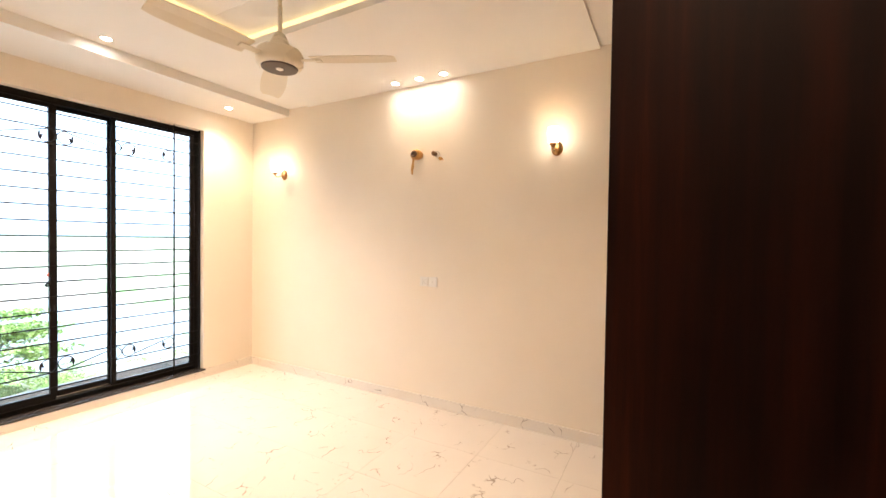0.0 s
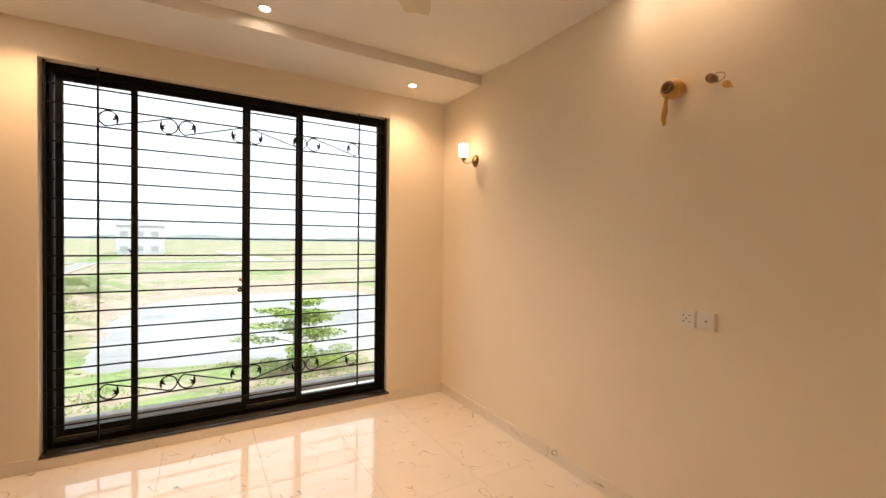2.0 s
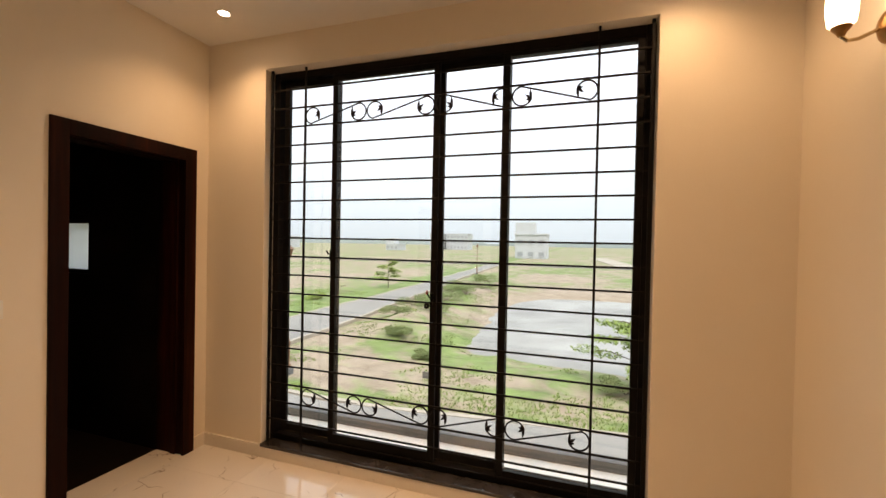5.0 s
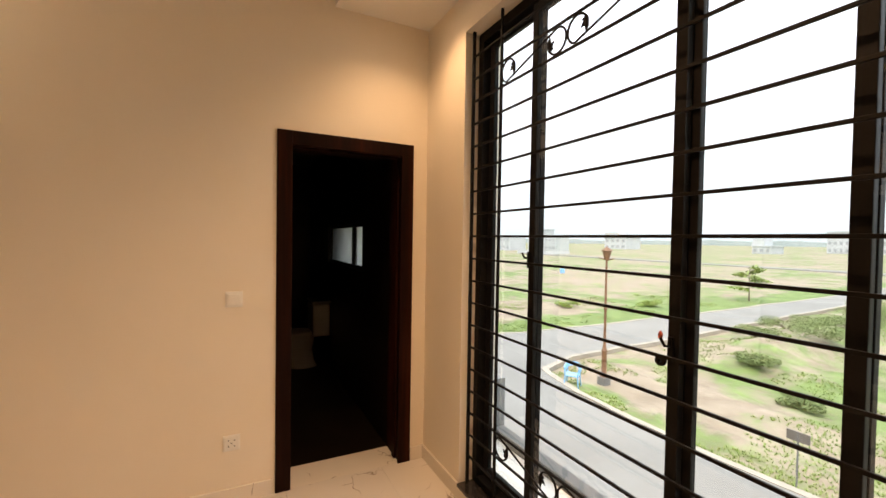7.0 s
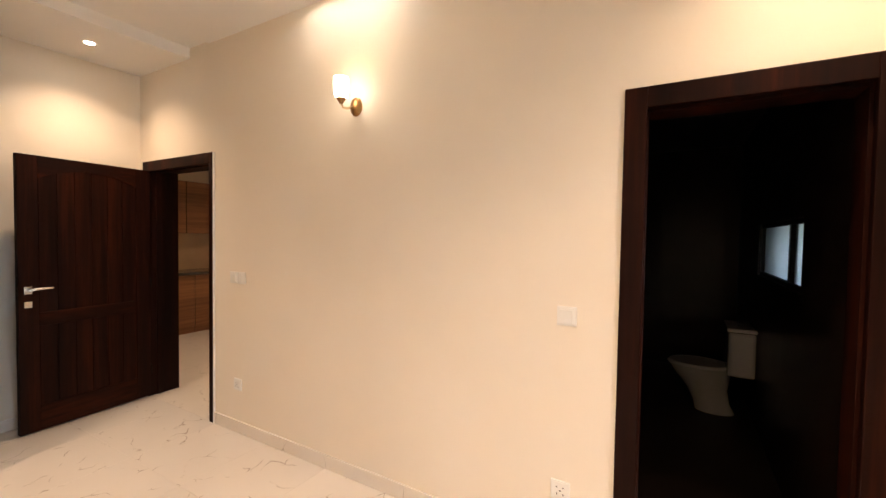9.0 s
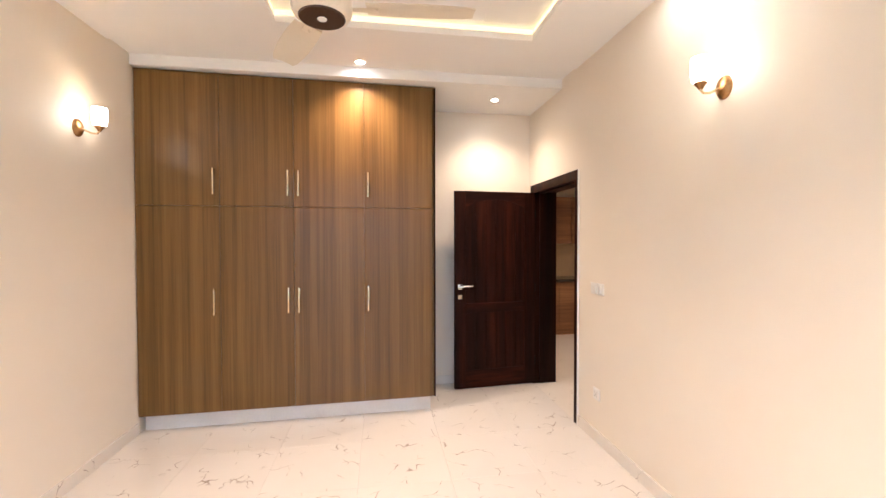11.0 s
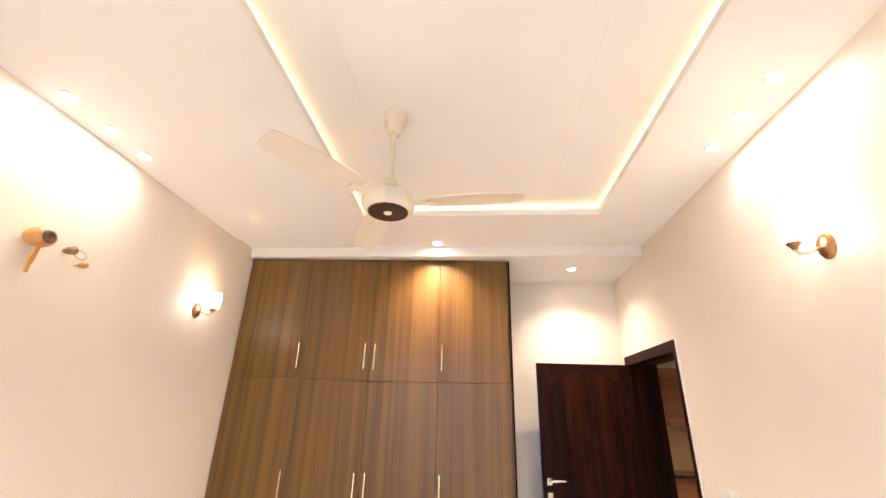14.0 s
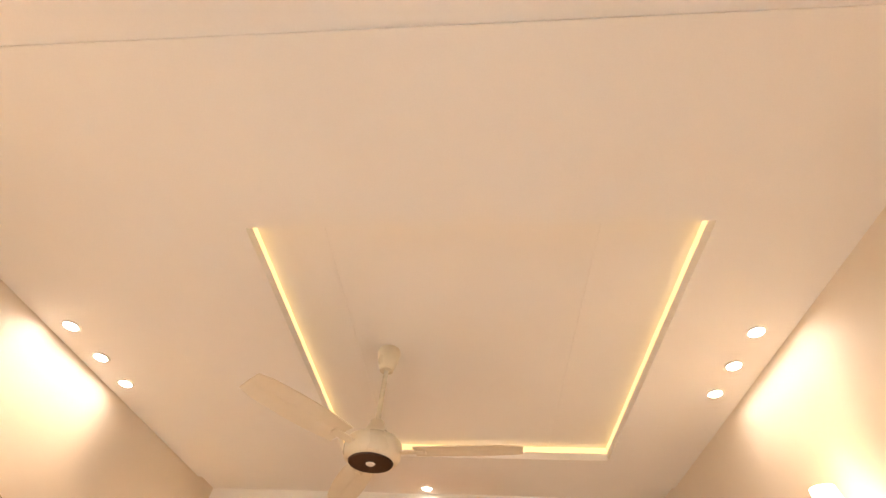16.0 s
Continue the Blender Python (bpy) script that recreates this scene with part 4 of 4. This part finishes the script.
def strip(left, right, lift, n=24):
    """A paved strip between two bent lines, lying on the land."""
    def along(pts, u):
        k = min(int(u * (len(pts) - 1)), len(pts) - 2)
        f = u * (len(pts) - 1) - k
        return Vector(pts[k]).lerp(Vector(pts[k + 1]), f)
    bm = bmesh.new()
    rows = []
    for i in range(n + 1):
        a, b = along(left, i / n), along(right, i / n)
        rows.append([bm.verts.new((*(p := a.lerp(b, j / 6)), max(gz(p.x, p.y), GROUND - 0.05 + RISE * max(0, p.y - 20)) + lift)) for j in range(7)])
    for p, q in zip(rows, rows[1:]):
        for j in range(6):
            bm.faces.new((p[j], p[j + 1], q[j + 1], q[j]))
    for j in (0, 6):
        low = [bm.verts.new(row[j].co - Vector((0, 0, 0.5))) for row in rows]
        for k in range(n):
            bm.faces.new((rows[k][j], rows[k + 1][j], low[k + 1], low[k]))
    return bm


structure("road_1", strip([(-14.8, 14.0), (-4, 13.85), (0, 14.3), (20, 15.6), (70, 19)], [(-14.8, 6.9), (-4, 6.9), (0, 6.9), (20, 7.5), (70, 10)], 0.16, 60), ASPHALT, "dusty grey asphalt road in front of the house", "road")
SIDE_L = [(-14.85, 13.95), (-14.7, 16), (-14.5, 20), (-14.3, 31), (-14.6, 48), (-15.2, 63), (-16.6, 96)]
SIDE_R = [(-7.0, 13.95), (-9.5, 14.7), (-10.4, 17), (-10.75, 26), (-11.8, 45), (-12.9, 60), (-14.2, 96)]
structure("road_2", strip(SIDE_L, SIDE_R, 0.165, 72), ASPHALT, "grey asphalt side road running into the fields", "road")
structure("road_3", strip([(-120, 101), (-16, 98), (16, 98), (120, 104)], [(-120, 96), (-16, 94), (16, 94), (120, 99)], 0.14, 60), ASPHALT, "pale grey road crossing the fields", "road")
structure("road_4", strip([(11, 98), (9, 120), (6, 160)], [(16, 98), (14.5, 120), (11.5, 160)], 0.15, 30), KERB, "pale track running on into the fields", "road")
structure("kerb_2", strip(SIDE_L, [(x - 0.22, y) for x, y in SIDE_L], 0.185, 72), KERB, "pale concrete kerb along the side road", "kerb")
structure("kerb_3", strip([(-3.5, 13.95), *SIDE_R], [(-3.5, 14.13), (-6.8, 14.15), (-9.3, 14.9), *[(x + 0.2, y) for x, y in SIDE_R[2:]]], 0.185, 80), KERB, "pale concrete kerb round the corner of the side road", "kerb")
structure("kerb", strip([(-3.5, 13.87), (0, 14.3), (20, 15.6), (70, 19)], [(-3.5, 14.07), (0, 14.5), (20, 15.8), (70, 19.2)], 0.18, 40), KERB, "pale concrete kerb along the road", "kerb")
structure("water", boxes((-6, 18.5, WATER - 0.6, 19, 50, WATER)), POND, "shallow pale muddy pond", "water")

# far woods as one uneven line, the haze put into its pale colour
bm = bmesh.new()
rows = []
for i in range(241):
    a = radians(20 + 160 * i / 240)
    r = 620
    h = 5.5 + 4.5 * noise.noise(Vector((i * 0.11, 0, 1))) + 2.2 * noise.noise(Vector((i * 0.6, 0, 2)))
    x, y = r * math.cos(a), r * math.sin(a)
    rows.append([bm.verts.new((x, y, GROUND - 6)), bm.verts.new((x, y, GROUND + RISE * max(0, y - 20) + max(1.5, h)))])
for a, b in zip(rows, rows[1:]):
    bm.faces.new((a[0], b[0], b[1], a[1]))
structure("backdrop", bm, surface("hazy_far_woods", (0.30, 0.36, 0.37), (0.38, 0.44, 0.45), 0.95, scale=0.03, fine=0.2, bump=0.0), "line of far woods, haze put into its pale colour", "backdrop")


def foliage(bm, centre, spread, count, size, rnd, flat=1.0):
    """Many small bent leaves scattered in an uneven clump."""
    for _ in range(count):
        d = Vector((rnd.gauss(0, 1), rnd.gauss(0, 1), rnd.gauss(0, 1)))
        d *= min(1.0, 1.5 / max(d.length, 0.01))
        p = Vector(centre) + Vector((d.x * spread[0], d.y * spread[1], d.z * spread[2])) * 0.5
        q = Euler((rnd.uniform(-0.9, 0.9), rnd.uniform(-0.9, 0.9) * flat, rnd.uniform(0, 6.28))).to_matrix()
        s = size * rnd.uniform(0.6, 1.3)
        a, b, c, e = (q @ Vector(v) * s + p for v in ((0, -1, 0), (0.42, 0, 0.12), (0, 1, -0.1), (-0.42, 0, 0.12)))
        va, vb, vc, vd = (bm.verts.new(v) for v in (a, b, c, e))
        bm.faces.new((va, vb, vc))
        bm.faces.new((va, vc, vd))


def tree_thing(name, x, y, height, width, rnd, mat, label, layers=5, leaves=110, size=0.10):
    t = thing(name, pose(x, y, gz(x, y) - 0.05), label, "tree")
    bm = bmesh.new()
    lean = rnd.uniform(-0.1, 0.1)
    tube(bm, [(0, 0, 0), (lean * 0.3, 0, height * 0.3), (lean * 0.7, lean * 0.2, height * 0.62), (lean, 0, height * 0.95)], [0.05 * height / 2.4, 0.04 * height / 2.4, 0.028 * height / 2.4, 0.008])
    tips = []
    for k in range(layers * 3):
        a, u = rnd.uniform(0, 6.28), 0.3 + 0.62 * (k / (layers * 3))
        ln = width * 0.5 * (1.05 - 0.7 * (u - 0.3)) * rnd.uniform(0.65, 1.1)
        s, e = Vector((lean * u, 0, height * u)), Vector((lean * u + ln * math.cos(a), ln * math.sin(a), height * (u + rnd.uniform(0.02, 0.14))))
        tube(bm, [s, s.lerp(e, 0.5) + Vector((0, 0, 0.05 * height)), e], [0.018 * height / 2.4, 0.012 * height / 2.4, 0.004], 5)
        tips += [s.lerp(e, 0.6), e]
    part("trunk", bm, BARK, t)
    bm = bmesh.new()
    for p in tips:
        foliage(bm, p, (width * 0.2, width * 0.2, height * 0.045), leaves // 3, size, rnd, 0.6)
    part("crown", bm, mat, t)
    return t


rnd = random.Random(5)
tree_thing("young_tree", 4.7, 19.2, 2.7, 3.4, rnd, LEAF, "young spreading green tree beside the pond", 7, 330, 0.085)
tree_thing("young_tree", -16.9, 43.5, 3.0, 2.4, rnd, LEAF, "slender green roadside tree", 5, 90, 0.14)

for x, y, w, h in ((-8.4, 27.0, 1.5, 0.5), (-6.4, 29.0, 1.9, 0.6), (-8.8, 31.0, 1.9, 0.6), (-7.0, 33.0, 2.0, 0.7), (-9.0, 35.5, 2.0, 0.6), (-6.6, 37.5, 2.2, 0.7), (-8.6, 40.0, 2.4, 0.7),
                   (-6.4, 43.0, 2.4, 0.8), (-9.4, 46.0, 2.6, 0.8), (-7.0, 49.0, 2.6, 0.8), (-8.6, 54.0, 2.8, 0.8), (-6.2, 22.5, 1.1, 0.35), (-3.6, 19.8, 1.0, 0.3), (6.3, 18.6, 1.8, 0.6), (4.2, 18.3, 1.3, 0.4), (12.5, 20.0, 2.0, 0.7), (-18.5, 33.0, 1.4, 0.5), (-21.0, 27.0, 1.3, 0.4)):
    b = thing("bush", pose(x, y, gz(x, y) - 0.02), "low dusty green bush on the bank", "bush", "bushes on the bank")
    bm = bmesh.new()
    stems = bmesh.new()
    for _ in range(7):
        ex = Vector((rnd.uniform(-0.5, 0.5) * w, rnd.uniform(-0.5, 0.5) * w, h * rnd.uniform(0.35, 0.9)))
        tube(stems, [(0, 0, 0), ex * 0.5 + Vector((0, 0, 0.1)), ex], [0.02, 0.012, 0.005], 5)
        foliage(bm, ex, (w * 0.36, w * 0.36, h * 0.42), 420, 0.045, rnd)
    part("stems", stems, BARK, b)
    part("crown", bm, DRYLEAF if rnd.random() < 0.5 else LEAF, b)

bm = bmesh.new()
for _ in range(52000):
    x, y = rnd.uniform(-24, 11), 14.15 + 30 * rnd.random() ** 1.7
    if -15.2 < x < -10.2 + 0.3 * max(0, 17 - y) or pond_r(x, y) < 1.06:
        continue
    if noise.noise(Vector((x * 0.28, y * 0.28, 9))) + 0.6 * noise.noise(Vector((x * 1.1, y * 1.1, 3))) < (-0.12 if y < 16.6 else 0.12):
        continue
    z, h, a = gz(x, y), rnd.uniform(0.03, 0.085), rnd.uniform(0, 6.28)
    for k in range(3):
        b = a + k * 2.1
        dx, dy = math.cos(b) * 0.022, math.sin(b) * 0.022
        v = [bm.verts.new(p) for p in ((x - dy, y + dx, z - 0.02), (x + dy, y - dx, z - 0.02), (x + dx * 2.6, y + dy * 2.6, z + h))]
        bm.faces.new(v)
tagged(part("grass", bm, surface("fresh_verge_grass", (0.13, 0.20, 0.04), (0.28, 0.37, 0.10), 0.7, scale=0.8, bump=0.0)), "tufts of fresh green grass on the verge", "grass", kind="stuff")


def street_lamp(x, y, h):
    s = thing("street_lamp", pose(x, y, gz(x, y) - 0.03), "rust brown ornamental street lamp on a concrete foot", "street lamp", "street lamps")
    part("foot", boxes((-0.16, -0.16, 0, 0.16, 0.16, 0.3), bevel=0.03), CONCRETE, s)
    part("pole", lathe(bmesh.new(), [(0, 0.28), (0.13, 0.28), (0.13, 0.36), (0.085, 0.42), (0.085, 1.15), (0.11, 1.2), (0.07, 1.28), (0.05, 1.4), (0.042, h * 0.55), (0.07, h * 0.56), (0.042, h * 0.58), (0.035, h - 0.5), (0.03, h - 0.4), (0, h - 0.4)], 14), RUSTPOLE, s, smooth=True)
    part("cross_arm", tube(bmesh.new(), [(-0.3, 0, h - 0.36), (0, 0, h - 0.42), (0.3, 0, h - 0.36)], 0.025), RUSTPOLE, s)
    part("lantern", lathe(bmesh.new(), [(0, h - 0.42), (0.08, h - 0.4), (0.15, h - 0.12), (0.2, h - 0.1), (0.05, h + 0.02), (0, h + 0.06)], 10), RUSTPOLE, s, smooth=True)
    return s


street_lamp(-7.5, 15.8, 4.75)
street_lamp(-12.6, 66.0, 4.75)

chair = thing("plastic_chair", pose(-7.75, 14.6, gz(-7.75, 14.6) + 0.02, 0, 0, 35), "light blue plastic chair lying by the road", "chair")
part("seat", boxes((-0.22, -0.22, 0.40, 0.22, 0.22, 0.425), bevel=0.01), BLUEPLASTIC, chair)
bm = bmesh.new()
arc = []
for k in range(13):
    a = radians(-35 + 250 * k / 12)
    top = 0.66 + 0.14 * max(0.0, math.sin(a))
    arc.append([bm.verts.new((r * math.cos(a), r * math.sin(a) * 0.95, z)) for r, z in ((0.235, top - 0.13), (0.275, top - 0.13), (0.295, top), (0.255, top))])
for p, q in zip(arc, arc[1:]):
    for k in range(4):
        bm.faces.new((p[k], p[(k + 1) % 4], q[(k + 1) % 4], q[k]))
bm.faces.new(arc[0][::-1])
bm.faces.new(arc[-1])
part("backrest", bm, BLUEPLASTIC, chair, "rounded tub back and arms")
for x in (-0.2, 0.2):
    for y in (-0.2, 0.2):
        part("leg", tube(bmesh.new(), [(x * 1.2, y * 1.2, 0), (x, y, 0.41), (x * 1.1, y * 1.1, 0.58)], [0.016, 0.022, 0.018], 8), BLUEPLASTIC, chair)
sign = thing("plot_sign", pose(-1.55, 14.7, gz(-1.55, 14.7)), "small dark plot marker board on a thin post", "sign")
part("post", tube(bmesh.new(), [(0, 0, 0), (0, 0, 1.15)], 0.018), CONCRETE, sign)
part("board", boxes((-0.2, -0.012, 0.95, 0.2, 0.012, 1.15), bevel=0.004), surface("dark_grey_board", (0.1, 0.09, 0.08), (0.16, 0.14, 0.12), 0.7), sign)


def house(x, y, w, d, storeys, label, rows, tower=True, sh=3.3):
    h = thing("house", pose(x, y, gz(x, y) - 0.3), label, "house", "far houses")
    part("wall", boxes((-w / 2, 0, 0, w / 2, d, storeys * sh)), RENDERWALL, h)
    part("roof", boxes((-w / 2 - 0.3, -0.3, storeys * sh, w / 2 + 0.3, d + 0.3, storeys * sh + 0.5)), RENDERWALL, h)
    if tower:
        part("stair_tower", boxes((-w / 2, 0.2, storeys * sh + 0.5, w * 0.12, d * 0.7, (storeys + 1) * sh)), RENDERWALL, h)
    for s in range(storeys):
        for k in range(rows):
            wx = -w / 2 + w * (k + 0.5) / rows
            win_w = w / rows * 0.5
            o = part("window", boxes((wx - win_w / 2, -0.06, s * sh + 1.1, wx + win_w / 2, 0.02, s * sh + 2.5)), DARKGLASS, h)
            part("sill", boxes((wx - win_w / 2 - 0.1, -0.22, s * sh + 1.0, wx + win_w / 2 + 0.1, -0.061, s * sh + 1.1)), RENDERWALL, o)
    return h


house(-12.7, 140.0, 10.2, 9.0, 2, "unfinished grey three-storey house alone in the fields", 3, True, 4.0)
house(-83.5, 248.0, 8.0, 12.0, 3, "far apartment block, paled in colour as if by haze", 4, False)
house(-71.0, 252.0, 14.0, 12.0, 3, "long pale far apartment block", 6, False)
house(-91.5, 201.0, 7.0, 10.0, 1, "small far house, paled in colour as if by haze", 3)
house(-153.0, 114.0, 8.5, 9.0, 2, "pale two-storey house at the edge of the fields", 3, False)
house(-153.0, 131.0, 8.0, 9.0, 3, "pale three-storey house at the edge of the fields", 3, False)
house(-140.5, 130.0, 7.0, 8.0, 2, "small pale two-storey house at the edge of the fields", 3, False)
house(-166.0, 201.0, 15.0, 12.0, 2, "far apartment block, paled in colour as if by haze", 4)
for x, y in ((-55.3, 52.7), (-45.3, 49.0)):
    drum = thing("water_drum", pose(x, y, gz(x, y) - 0.02) @ Matrix.Scale(0.62, 4), "blue plastic water drum standing in the field", "drum", "drums in the field")
    part("shell", lathe(bmesh.new(), [(0, 0), (0.52, 0), (0.56, 0.06), (0.56, 0.42), (0.53, 0.46), (0.56, 0.5), (0.56, 0.95), (0.40, 1.12), (0, 1.14)], 20), BLUEPLASTIC, drum, smooth=True)
    part("lid", lathe(bmesh.new(), [(0, 1.2), (0.2, 1.2), (0.22, 1.13), (0, 1.13)], 16), BLUEPLASTIC, drum)
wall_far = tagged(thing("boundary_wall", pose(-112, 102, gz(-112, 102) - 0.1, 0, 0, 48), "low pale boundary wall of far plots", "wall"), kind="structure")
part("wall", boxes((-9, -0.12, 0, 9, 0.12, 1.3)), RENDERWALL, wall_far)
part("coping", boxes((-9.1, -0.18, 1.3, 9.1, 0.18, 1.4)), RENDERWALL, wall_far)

# ---- floor tiles of the room ----
floor = structure("floor", boxes((-0.02, S - 0.02, -0.12, W + 0.02, L + 0.02, -0.012)), GROUT, "polished veined cream marble tile floor", "floor")
TW, TL, J = 0.60, 0.60, 0.0012
tiles = {}
y = S
while y < L - 0.01:
    x = 0.0
    y1 = min(y + TL, L)
    while x < W - 0.01:
        x1 = min(x + TW, W)
        key = (round(x1 - x, 3), round(y1 - y, 3))
        if key not in tiles:
            ob = part("tile", boxes((J / 2, J / 2, -0.012, key[0] - J / 2, key[1] - J / 2, 0.0), bevel=0.0006), MARBLE, floor)
            tiles[key] = ob.data
        else:
            ob = new("tile", tiles[key])
            ob.parent = floor
        ob.location = (x, y, 0)
        x = x1
    y = y1
